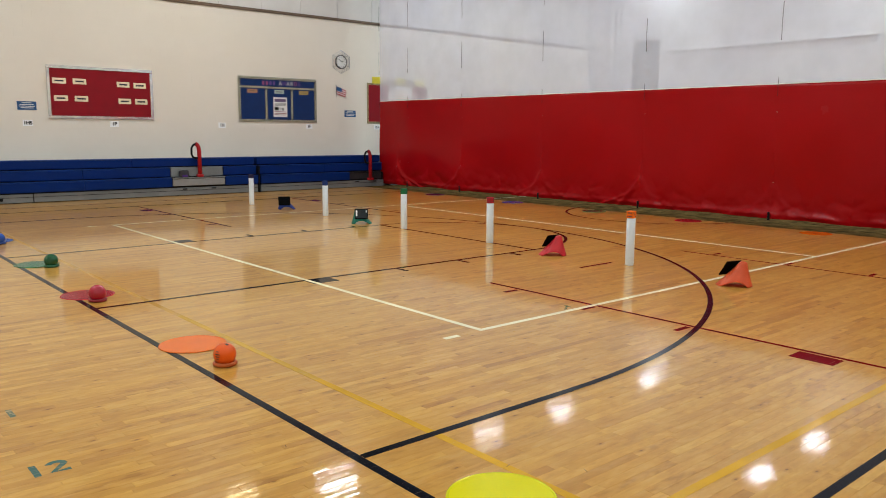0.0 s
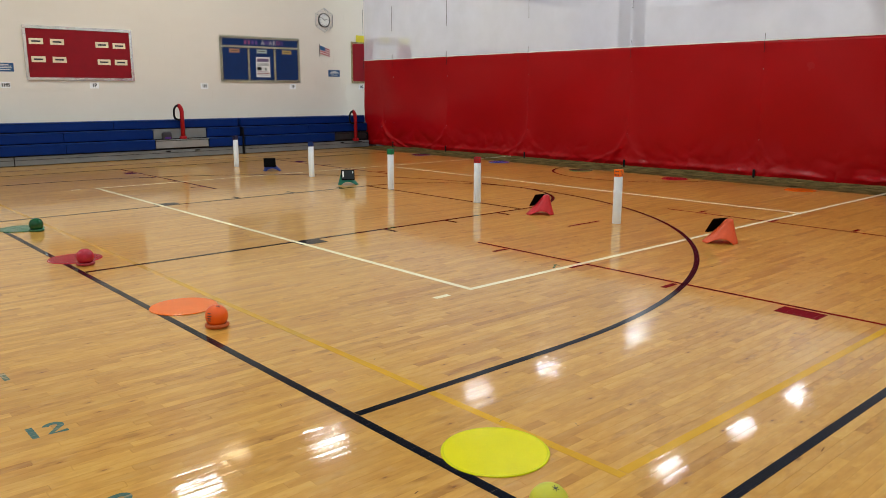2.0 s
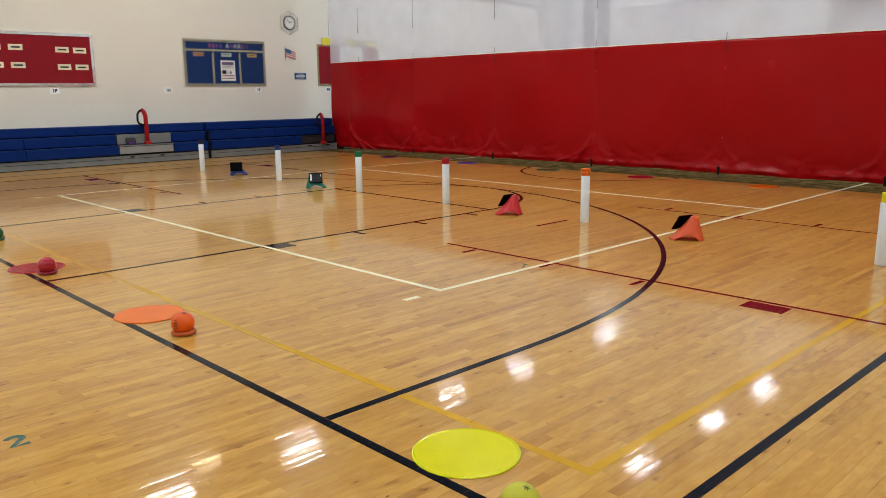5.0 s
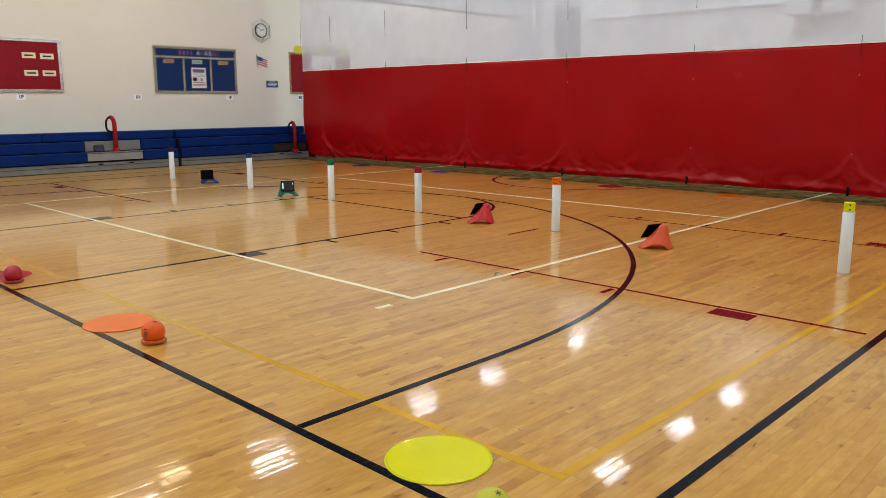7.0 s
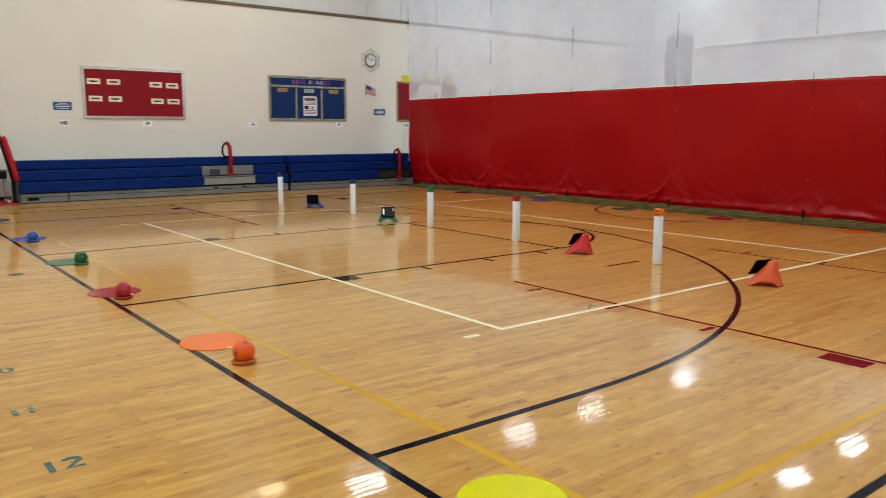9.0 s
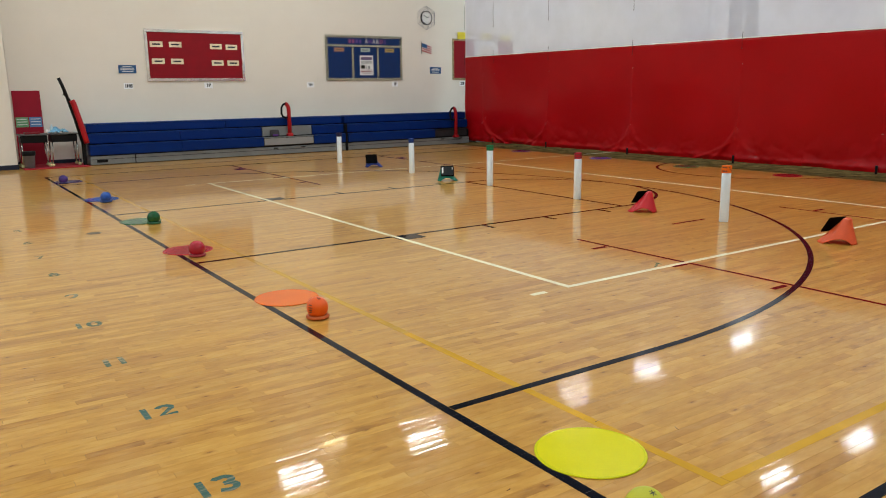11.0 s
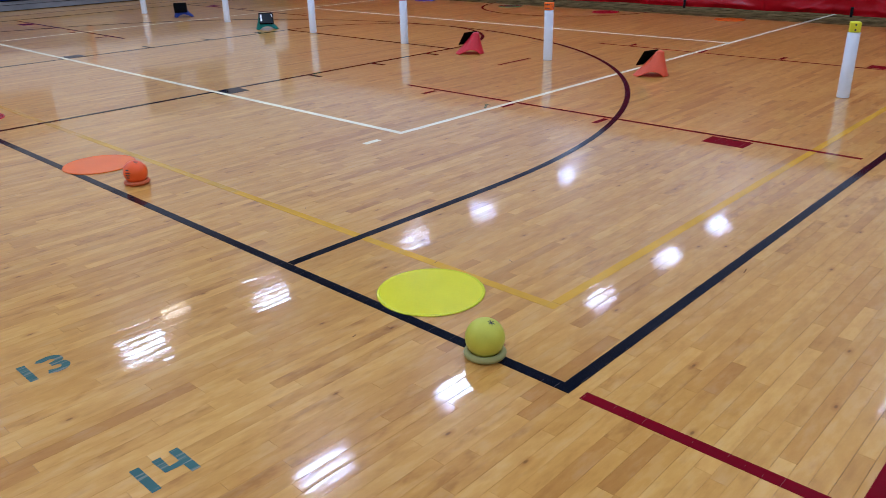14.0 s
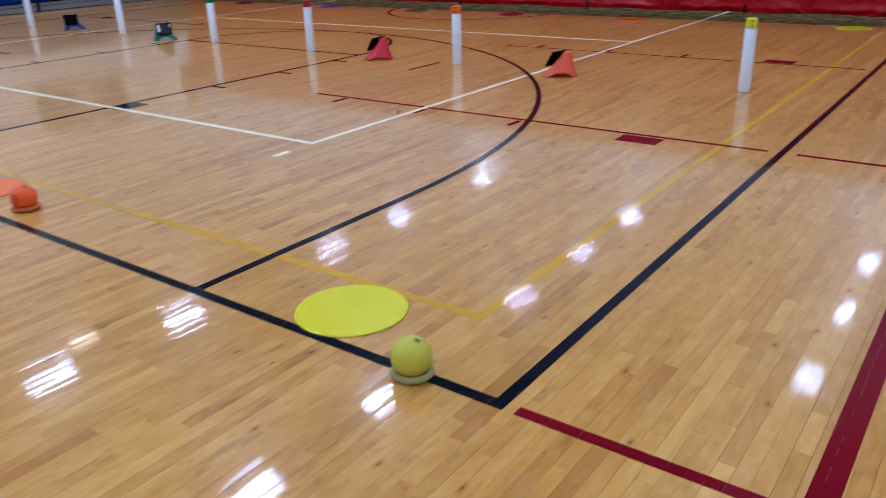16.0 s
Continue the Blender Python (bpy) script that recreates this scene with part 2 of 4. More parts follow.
BLACK = paint("black_plastic", (0.007, 0.007, 0.008), 0.4, spec=0.12)
BLUE_SEAT = paint("blue_seat_plastic", (0.0018, 0.022, 0.155), 0.45, 0.10, 2.0, 90.0, spec=0.12)
BLUE_TOP = paint("blue_seat_lit_edge", (0.006, 0.038, 0.21), 0.5, spec=0.15)
GREY_DECK = paint("grey_deck_paint", (0.205, 0.215, 0.225), 0.5)
SHADED_STEP = paint("shaded_step_boards", (0.03, 0.03, 0.034), 0.5, 0.3, 6.0)
GREY_STEP = paint("pale_step_paint", (0.30, 0.30, 0.31), 0.5)
CHROME = paint("chrome", (0.7, 0.7, 0.7), 0.2, metal=1.0)
ALU = paint("aluminium_frame", (0.86, 0.86, 0.88), 0.16, 0.2, 5.0, 14.0, 0.5, metal=0.85, spec=0.5)
RED_PAD = paint("red_padding", (0.42, 0.010, 0.018), 0.45)
BOARD_RED = paint("red_board_cloth", (0.26, 0.007, 0.016), 0.85, 0.1, 4.0, 150.0)
BOARD_BLUE = paint("blue_board_paper", (0.006, 0.028, 0.13), 0.8)
PAPER = paint("white_paper", (0.82, 0.82, 0.82), 0.7, 0.04)
BRIGHT = paint("bright_white_card_and_glare", (0.96, 0.96, 0.98), 0.7, 0.02)
CARD = paint("cream_card", (0.88, 0.76, 0.56), 0.7)
INK = paint("printed_ink", (0.05, 0.05, 0.06), 0.7)
SIGN_BLUE = paint("blue_sign_plate", (0.03, 0.10, 0.26), 0.5)
NAVY_BASE = paint("navy_rubber_base", (0.012, 0.018, 0.04), 0.5)
TUBE = paint("white_plastic_tube", (0.79, 0.88, 1.0), 0.35, 0.02, spec=0.4)
TABLET = paint("tablet_case", (0.003, 0.003, 0.0035), 0.6, spec=0.02)
GLASS = paint("tablet_glass", (0.03, 0.035, 0.04), 0.03, 0.02, relief=0.0, spec=0.5)
GAP_MIRROR_FLOOR = paint("olive_gap_reflection", (0.165, 0.112, 0.042), 0.8, 0.75, 4.5, 17.0, 0.05, spec=0.0)
PAD_BROWN = paint("olive_brown_vinyl", (0.12, 0.085, 0.035), 0.5, 0.35, 1.2)
GREY_BIN = paint("grey_plastic", (0.13, 0.12, 0.12), 0.5)
MAT_RED = paint("red_foam_mat", (0.40, 0.02, 0.035), 0.7)
BRASS = paint("worn_brass", (0.16, 0.13, 0.09), 0.35, 0.2, metal=0.7)
SHADE = {
    "yellow": (0.70, 0.68, 0.003), "orange": (0.86, 0.155, 0.005), "red": (0.52, 0.012, 0.035),
    "green": (0.010, 0.17, 0.065), "blue": (0.012, 0.075, 0.38), "purple": (0.05, 0.018, 0.17)}
RUBBER = {k: paint(k + "_rubber_disc", v, 0.15, 0.05, 5.0, 80.0, 0.04, spec=0.20) for k, v in SHADE.items()}
RUBBER["yellow"] = paint("bright_yellow_rubber_disc", (0.74, 0.67, 0.001), 0.2, 0.04, 5.0, 80.0, 0.04, spec=0.10)
RUBBER["purple"] = paint("dark_purple_rubber_disc", (0.03, 0.012, 0.10), 0.15, 0.05, 5.0, 80.0, 0.04, spec=0.2)
RUBBER["green"] = paint("dark_green_rubber_disc", (0.008, 0.12, 0.05), 0.15, 0.05, 5.0, 80.0, 0.04, spec=0.2)
RUBBER["red"] = paint("dark_red_rubber_disc", (0.34, 0.008, 0.022), 0.15, 0.05, 5.0, 80.0, 0.04, spec=0.2)
RIMSKIN = {k: paint(k + "_disc_rim", v, 0.07, 0.03, 5.0, 80.0, 0.02, spec=0.6) for k, v in SHADE.items()}
BALLSKIN = {k: paint(k + "_ball_skin", v, 0.36, 0.06, 9.0, 160.0, 0.1, spec=0.45) for k, v in SHADE.items()}
BALLSKIN["red"] = paint("deep_red_ball_skin", (0.42, 0.006, 0.030), 0.24, 0.06, 9.0, 160.0, 0.05, spec=0.5)
BALLSKIN["green"] = paint("deep_green_ball_skin", (0.005, 0.085, 0.028), 0.24, 0.06, 9.0, 160.0, 0.05, spec=0.45)
BALLSKIN["orange"] = paint("deep_orange_ball_skin", (0.85, 0.115, 0.005), 0.30, 0.06, 9.0, 160.0, 0.1, spec=0.4)
BALLSKIN["yellow"] = paint("pale_yellow_ball_skin", (0.58, 0.56, 0.045), 0.42, 0.08, 9.0, 160.0, 0.1)
RINGSKIN = {k: paint(k + "_ring_plastic", [c * 0.55 + 0.02 for c in v], 0.5, 0.06) for k, v in SHADE.items()}
RINGSKIN["yellow"] = paint("dull_yellow_ring_plastic", (0.34, 0.32, 0.10), 0.5, 0.08)
FOAM = {k: paint(k + "_foam", v, 0.75, 0.05, 9.0, 200.0) for k, v in SHADE.items()}
FOAM["purple"] = paint("dark_purple_foam", (0.018, 0.014, 0.06), 0.75)
FOAM["blue"] = paint("dark_blue_foam", (0.008, 0.035, 0.19), 0.75)
FOAM["red"] = paint("dark_red_foam", (0.40, 0.008, 0.02), 0.75)
CONE = {k: paint(k + "_cone_plastic", v, 0.40, 0.05) for k, v in SHADE.items()}
CONE["orange"] = paint("coral_cone_plastic", (0.72, 0.105, 0.035), 0.4)
CONE["red"] = paint("rose_cone_plastic", (0.56, 0.022, 0.032), 0.4)
CONE["green"] = paint("teal_cone_plastic", (0.01, 0.17, 0.12), 0.4)
CONE["blue"] = paint("deep_blue_cone_plastic", (0.01, 0.03, 0.22), 0.4)


# ---- building helpers ----
def mesh_ob(name, bm, mat, parent=None, smooth=False):
    me = bpy.data.meshes.new(name)
    bm.to_mesh(me)
    bm.free()
    me.materials.append(mat)
    if smooth:
        for p in me.polygons:
            p.use_smooth = True
    ob = new(name, me)
    if parent:
        ob.parent = parent
    return ob


def part(name, bm, mat, parent, label="", smooth=False):
    ob = mesh_ob(name, bm, mat, parent, smooth)
    return tagged(ob, label) if label else ob


def thing(name, label, category, group="", m=None):
    ob = new(name)
    ob.empty_display_size = 0.1
    if m:
        ob.matrix_basis = m
    return tagged(ob, label, category, group)


def structure(name, bm, mat, label, smooth=False):
    return tagged(mesh_ob(name, bm, mat, None, smooth), label, kind="structure")


def box(x0, x1, y0, y1, z0, z1, bevel=0.0, bm=None, segs=1):
    bm = bm or bmesh.new()
    vs = [bm.verts.new((x, y, z)) for z in (z0, z1) for y in (y0, y1) for x in (x0, x1)]
    fs = [bm.faces.new([vs[i] for i in f]) for f in ((0, 2, 3, 1), (4, 5, 7, 6), (0, 1, 5, 4), (2, 6, 7, 3), (0, 4, 6, 2), (1, 3, 7, 5))]
    if bevel:
        es = list({e for f in fs for e in f.edges})
        bmesh.ops.bevel(bm, geom=es, offset=bevel, segments=segs, affect="EDGES", profile=0.5)
    return bm


def lathe(profile, n=32, bm=None):
    """Turns a profile of (radius, height) round the z axis."""
    bm = bm or bmesh.new()
    rings = []
    for r, z in profile:
        if r < 1e-6:
            rings.append([bm.verts.new((0, 0, z))])
        else:
            rings.append([bm.verts.new((r * math.cos(2 * math.pi * i / n), r * math.sin(2 * math.pi * i / n), z)) for i in range(n)])
    for a, b in zip(rings, rings[1:]):
        for i in range(n):
            j = (i + 1) % n
            if len(a) == 1 and len(b) > 1:
                bm.faces.new((a[0], b[i], b[j]))
            elif len(b) == 1 and len(a) > 1:
                bm.faces.new((a[i], a[j], b[0]))
            elif len(a) > 1:
                bm.faces.new((a[i], a[j], b[j], b[i]))
    bmesh.ops.recalc_face_normals(bm, faces=bm.faces)
    return bm


def tube(points, radius, n=12, bm=None, closed=False):
    """A round bar along a run of points."""
    bm = bm or bmesh.new()
    pts = [Vector(p) for p in points]
    rings = []
    for i, p in enumerate(pts):
        a = pts[i - 1] if i or closed else pts[0]
        b = pts[(i + 1) % len(pts)] if i < len(pts) - 1 or closed else pts[-1]
        d = (b - a).normalized()
        side = d.cross(Vector((0, 1, 0.01))).normalized() if abs(d.y) < 0.95 else d.cross(Vector((1, 0, 0))).normalized()
        up = side.cross(d)
        rings.append([bm.verts.new(p + radius * (math.cos(2 * math.pi * k / n) * side + math.sin(2 * math.pi * k / n) * up)) for k in range(n)])
    pairs = list(zip(rings, rings[1:])) + ([(rings[-1], rings[0])] if closed else [])
    for a, b in pairs:
        for k in range(n):
            bm.faces.new((a[k], a[(k + 1) % n], b[(k + 1) % n], b[k]))
    if not closed:
        bm.faces.new(rings[0][::-1])
        bm.faces.new(rings[-1])
    bmesh.ops.recalc_face_normals(bm, faces=bm.faces)
    return bm


def lettering(text, size, m, mat, parent, name="lettering", thick=0.0, label=""):
    cu = bpy.data.curves.new(name, "FONT")
    cu.body, cu.size, cu.align_x, cu.align_y = text, size, "CENTER", "CENTER"
    cu.extrude, cu.offset = 0.0006, thick
    tmp = bpy.data.objects.new(name, cu)
    me = bpy.data.meshes.new_from_object(tmp)
    bpy.data.objects.remove(tmp)
    me.materials.clear()
    me.materials.append(mat)
    ob = new(name, me)
    ob.matrix_basis = m
    ob.parent = parent
    return tagged(ob, label) if label else ob

# ---- the large structure ----
WALL_Y, END_X, BACK_X, SIDE_Y, CEIL_Z = 18.4, 22.6, -7.0, -7.0, 8.4
CURTAIN_X, SEAM = 11.75, 2.83
TRIM_Z = 4.83


def block_field(u0, u1, z0, z1, skip=()):
    """Courses of concrete blocks: (left, right, bottom, top) of each."""
    out, k, z = [], 0, z0
    while z < z1 - 0.02:
        u = u0 - (0.2032 if k % 2 else 0.0)
        while u < u1 - 0.02:
            a, b, c, d = max(u, u0), min(u + 0.4064, u1), z, min(z + 0.2032, z1)
            if b - a > 0.03 and not any(a < s[1] and b > s[0] and c < s[3] and d > s[2] for s in skip):
                out.append((a, b, c, d))
            u += 0.4064
        z += 0.2032
        k += 1
    return out


def block_mesh(cells, place):
    """One mesh of many blocks, each with chamfered edges; place turns (u, z, depth) into a point."""
    vs, fs = [], []
    for a, b, c, d in cells:
        n = len(vs)
        g, e, gu, eu = 0.0006, 0.0021, 0.0003, 0.0009
        for u, z in ((a + gu, c + g), (b - gu, c + g), (b - gu, d - g), (a + gu, d - g)):
            vs.append(place(u, z, 0.0009))
        for u, z in ((a + eu, c + e), (b - eu, c + e), (b - eu, d - e), (a + eu, d - e)):
            vs.append(place(u, z, 0.0))
        fs.append((n + 4, n + 5, n + 6, n + 7))
        fs += [(n + i, n + (i + 1) % 4, n + 4 + (i + 1) % 4, n + 4 + i) for i in range(4)]
    me = bpy.data.meshes.new("blocks")
    me.from_pydata(vs, [], fs)
    me.update()
    return me


north = structure("wall_north", box(-0.2, END_X + 0.2, WALL_Y + 0.006, WALL_Y + 0.2, 0, TRIM_Z), JOINT, "cream painted concrete block wall with faint joints")
panels = structure("wall_north_upper", box(-0.2, END_X + 0.2, WALL_Y + 0.02, WALL_Y + 0.2, TRIM_Z, CEIL_Z), PANEL, "pale grey panelled wall above the trim")
u = -0.2
while u < END_X:
    part("wall_panel", box(u + 0.006, min(u + 1.22, END_X) - 0.006, WALL_Y, WALL_Y + 0.019, TRIM_Z + 0.05, CEIL_Z - 0.005, 0.004), PANEL, panels)
    u += 1.22
structure("trim", box(-0.2, END_X, WALL_Y - 0.035, WALL_Y - 0.001, TRIM_Z - 0.03, TRIM_Z + 0.045, 0.006), TRIM, "thin dark brown ledge along the block wall")

corner_wall = structure("wall_corner", box(BACK_X, -0.2, 17.556, WALL_Y + 0.2, 0, CEIL_Z), JOINT, "cream painted block wall that stands forward beside the bleachers")
structure("baseboard", box(-0.62, -0.19, 17.535, 17.549, 0, 0.10, 0.004), NAVY_BASE, "navy rubber baseboard along the cream wall")
structure("baseboard", box(-0.205, -0.186, 17.55, 18.39, 0, 0.10, 0.004), NAVY_BASE, "navy rubber baseboard along the cream wall")
structure("baseboard", box(-0.18, 1.2, 18.382, 18.398, 0, 0.10, 0.004), NAVY_BASE, "navy rubber baseboard along the cream wall")

east = structure("wall_east", box(END_X + 0.006, END_X + 0.25, SIDE_Y, 15.35, 0, CEIL_Z), JOINT, "white painted block wall behind the divider")
structure("wall_east_corner", box(END_X + 0.006, END_X + 0.25, 16.65, WALL_Y + 0.2, 0, CEIL_Z), WHITE_WALL, "white painted wall beside the window")
structure("wall_east_below", box(END_X + 0.006, END_X + 0.25, 15.35, 16.65, 0, 2.1), WHITE_WALL, "white painted wall under the window")
structure("wall_east_above", box(END_X + 0.006, END_X + 0.25, 15.35, 16.65, 5.05, CEIL_Z), WHITE_WALL, "white painted wall over the window")
structure("wall_south", box(BACK_X, END_X + 0.25, SIDE_Y - 0.2, SIDE_Y, 0, CEIL_Z), CREAM, "plain cream painted wall")
structure("wall_west", box(BACK_X - 0.2, BACK_X, SIDE_Y - 0.2, WALL_Y + 0.2, 0, CEIL_Z), CREAM, "plain cream painted wall")
structure("ceiling", box(BACK_X - 0.2, END_X + 0.25, SIDE_Y - 0.2, WALL_Y + 0.2, CEIL_Z, CEIL_Z + 0.2), CEIL, "plain grey gym ceiling")

# the pilaster beside the window
structure("pilaster", box(END_X - 0.35, END_X + 0.004, 17.35, WALL_Y - 0.002, 0, CEIL_Z, 0.01), PANEL, "pale grey pilaster in the corner behind the divider")

win = tagged(new("window_1"), "tall grey window with a white cross bar", kind="structure")
win.matrix_basis = pose(END_X, 16.0, 2.1)
PANE = paint("grey_window_pane", (0.07, 0.075, 0.085), 0.25, 0.05, 1.0)
for y0, y1 in ((-0.65, -0.59), (-0.03, 0.03), (0.59, 0.65)):
    part("window_frame", box(0.02, 0.10, y0, y1, 0.0, 2.95, 0.006), WHITE_TAPE, win)
for z0, z1 in ((0.0, 0.06), (0.95, 1.01), (1.92, 1.98), (2.89, 2.95)):
    for y0, y1 in ((-0.588, -0.032), (0.032, 0.588)):
        part("window_frame", box(0.025, 0.095, y0, y1, z0, z1, 0.006), WHITE_TAPE, win)
for z0, z1 in ((0.062, 0.948), (1.012, 1.918), (1.982, 2.888)):
    for y0, y1 in ((-0.588, -0.032), (0.032, 0.588)):
        part("pane", box(0.05, 0.06, y0, y1, z0, z1), PANE, win)

# ---- court lines ----
HEIGHT = {"yellow": 0.0010, "worn yellow": 0.0010, "faded yellow": 0.0010, "red": 0.0013, "black": 0.0016, "white": 0.0019, "navy": 0.0022}
LINE_MAT = {"yellow": YELLOW_LINE, "worn yellow": YELLOW_WORN, "faded yellow": YELLOW_FADED, "red": RED_LINE, "black": BLACK_LINE, "white": WHITE_LINE, "navy": NAVY}
LINE_LABEL = {"yellow": "yellow court line painted on the maple floor", "worn yellow": "worn yellow court line painted on the maple floor",
              "faded yellow": "almost worn away yellow court line on the maple floor", "red": "maroon court line painted on the maple floor",
              "black": "black court line painted on the maple floor", "white": "white court line painted on the maple floor",
              "navy": "wide navy boundary line painted on the maple floor"}


def court_line(kind, x0, x1, y0, y1):
    bm = box(x0, x1, y0, y1, -0.004, HEIGHT[kind])
    structure("court_line", bm, LINE_MAT[kind], LINE_LABEL[kind])


def court_arc(kind, cx, cy, r, a0, a1, width, n=96):
    bm = bmesh.new()
    rows = []
    for i in range(n + 1):
        a = radians(a0 + (a1 - a0) * i / n)
        rows.append([bm.verts.new((cx + q * math.cos(a), cy + q * math.sin(a), HEIGHT[kind])) for q in (r - width, r)])
    for p, q in zip(rows, rows[1:]):
        bm.faces.new((p[0], p[1], q[1], q[0]))
    structure("court_line", bm, LINE_MAT[kind], LINE_LABEL[kind])


W = 0.05
MID_Y, HOOP_X = 7.67, 1.635
court_line("navy", 0, W, 0, 15.34)
court_line("navy", W, 12.8, 0, W)
court_line("black", W, 12.8, 15.29, 15.34)
# three-point line
court_line("navy", W + 0.004, HOOP_X, MID_Y - 6.01, MID_Y - 6.01 + W)
court_line("black", W + 0.004, HOOP_X, MID_Y + 6.01 - W, MID_Y + 6.01)
court_arc("navy", HOOP_X, MID_Y, 6.01, -90, 90, W)
# lane, blocks, ticks and free-throw circle
FT_X = 5.84
for side in (-1, 1):
    edge = MID_Y + side * 1.83
    lo, hi = sorted((edge, edge - side * W))
    court_line("black", W + 0.004, FT_X, lo, hi)
    lo, hi = sorted((edge + side * 0.004, edge + side * 0.204))
    court_line("black", 2.18, 2.49, lo, hi)
    for tx in (3.40, 4.36, 5.30):
        court_line("black", tx, tx + W, lo, hi)
court_line("black", FT_X - W, FT_X - 0.002, MID_Y - 1.776, MID_Y + 1.776)
court_arc("black", FT_X - 0.02, MID_Y, 1.83, -90, 90, W)
court_arc("black", 11.40, MID_Y, 1.83, 90, 270, W)
# cross court in maroon
RX = (3.68, 7.345)
for i, rx in enumerate(RX):
    s = -1 if i == 0 else 1
    court_line("red", rx - 0.02, rx + 0.02, 0.12, 4.53)
    court_line("red", rx - 0.02, rx + 0.02, -0.95, -0.07)
    court_line("red", rx - 0.02, rx + 0.02, 10.81, 15.22)
    lo, hi = sorted((rx + s * 0.045, rx + s * 0.235))
    court_line("red", lo, hi, 0.85, 1.17)
    for ty in (2.08, 3.06, 4.05, 11.25, 12.3, 13.25):
        court_line("red", lo, hi, ty, ty + W)
    court_line("red", lo, hi, 14.2, 14.52)
court_line("red", 5.19, 5.79, 4.51, 4.55)
court_line("red", 0.0, W, -0.93, -0.045)
court_line("red", 0.0, 12.8, -1.02, -0.935)
court_line("red", 1.0, 12.8, 16.28, 16.33)
# volleyball court in white
court_line("white", 2.195, 2.245, 3.10, 12.24)
court_line("white", 2.25, 12.8, 3.10, 3.15)
court_line("white", 2.25, 12.8, 12.20, 12.24)
court_line("white", 8.30, 8.35, 3.155, 12.195)
court_line("white", 1.81, 1.96, 3.08, 3.13)
court_line("white", 1.81, 1.96, 12.2, 12.25)
# practice court in yellow
court_line("yellow", 0.495, 0.545, 0.415, 2.86)
court_line("worn yellow", 0.495, 0.545, 2.86, 5.15)
court_line("faded yellow", 0.495, 0.545, 5.15, 14.9)
court_line("yellow", 0.550, 12.8, 0.415, 0.465)



def arc_points(cx, cz, rx, rz, a0, a1, n=14):
    return [(cx + rx * math.cos(radians(a0 + (a1 - a0) * k / n)), cz + rz * math.sin(radians(a0 + (a1 - a0) * k / n))) for k in range(n + 1)]


# stencil strokes of each figure in a cell 0.09 wide and 0.145 high
STENCIL = {
    "0": [arc_points(0.045, 0.0725, 0.036, 0.058, 0, 360, 24)],
    "1": [[(0.016, 0.0), (0.016, 0.145)], [(0.000, 0.134), (0.016, 0.134)]],
    "2": [arc_points(0.045, 0.100, 0.034, 0.031, 165, -20) + [(0.012, 0.013), (0.09, 0.013)]],
    "3": [[(0.006, 0.118), (0.012, 0.128)] + arc_points(0.044, 0.104, 0.031, 0.028, 110, -80, 9) + [(0.034, 0.074)],
          [(0.034, 0.074)] + arc_points(0.044, 0.042, 0.033, 0.030, 80, -125, 11) + [(0.006, 0.024)]],
    "4": [[(0.016, 0.140), (0.016, 0.066), (0.074, 0.066)], [(0.078, 0.0), (0.078, 0.145)]],
    "5": [[(0.08, 0.132), (0.018, 0.132), (0.016, 0.080)] + arc_points(0.042, 0.048, 0.036, 0.035, 110, -140)],
    "6": [arc_points(0.045, 0.042, 0.033, 0.030, 0, 360, 20), [(0.076, 0.128), (0.040, 0.118), (0.013, 0.055)]],
    "7": [[(0.005, 0.132), (0.085, 0.132), (0.055, 0.07), (0.035, 0.0)]],
    "8": [arc_points(0.045, 0.107, 0.027, 0.026, 0, 360, 20), arc_points(0.045, 0.042, 0.034, 0.031, 0, 360, 20)],
    "9": [arc_points(0.045, 0.100, 0.034, 0.031, 200, -10) + [(0.074, 0.06), (0.052, 0.022), (0.018, 0.012)]],
}


def ribbon(bm, pts, width, z):
    """A flat stroke of even width along a run of points."""
    rows = []
    for k, p in enumerate(pts):
        a, b = pts[max(k - 1, 0)], pts[min(k + 1, len(pts) - 1)]
        d = (Vector(b) - Vector(a)).normalized()
        rows.append([bm.verts.new((p[0] - q * d.y * width / 2, p[1] + q * d.x * width / 2, z)) for q in (-1, 1)])
    for p, q in zip(rows, rows[1:]):
        bm.faces.new((p[0], q[0], q[1], p[1]))


for i, word in enumerate(("14", "13", "12", "11", "10", "9", "8", "7", "6", "5")):
    bm = bmesh.new()
    for k, ch in enumerate(word):
        for n, stroke in enumerate(STENCIL[ch]):
            shift = 0.0 if len(word) == 1 else -0.074 if k == 0 else -0.004 if ch != "1" else 0.012
            wide = 0.024 if ch == "1" and n else 0.031
            ribbon(bm, [(px + shift - 0.012, py - 0.0725) for px, py in stroke], wide, 0.0014 + 0.0002 * n)
    ob = mesh_ob("floor_number", bm, GREEN_INK if i < 3 else GREEN_WORN)
    ob.location = (-1.158, 0.695 + 0.914 * i, 0)
    tagged(ob, "worn blue-green stencilled number on the floor", kind="structure")

# scuffs and scratches on the lacquer
SCUFF_DARK = line_paint("dark_scuff", (0.10, 0.055, 0.03), 0.2, 0.66, 0.5)
SCUFF_GREEN = line_paint("green_scuff", (0.10, 0.17, 0.10), 0.2, 0.66, 0.45)
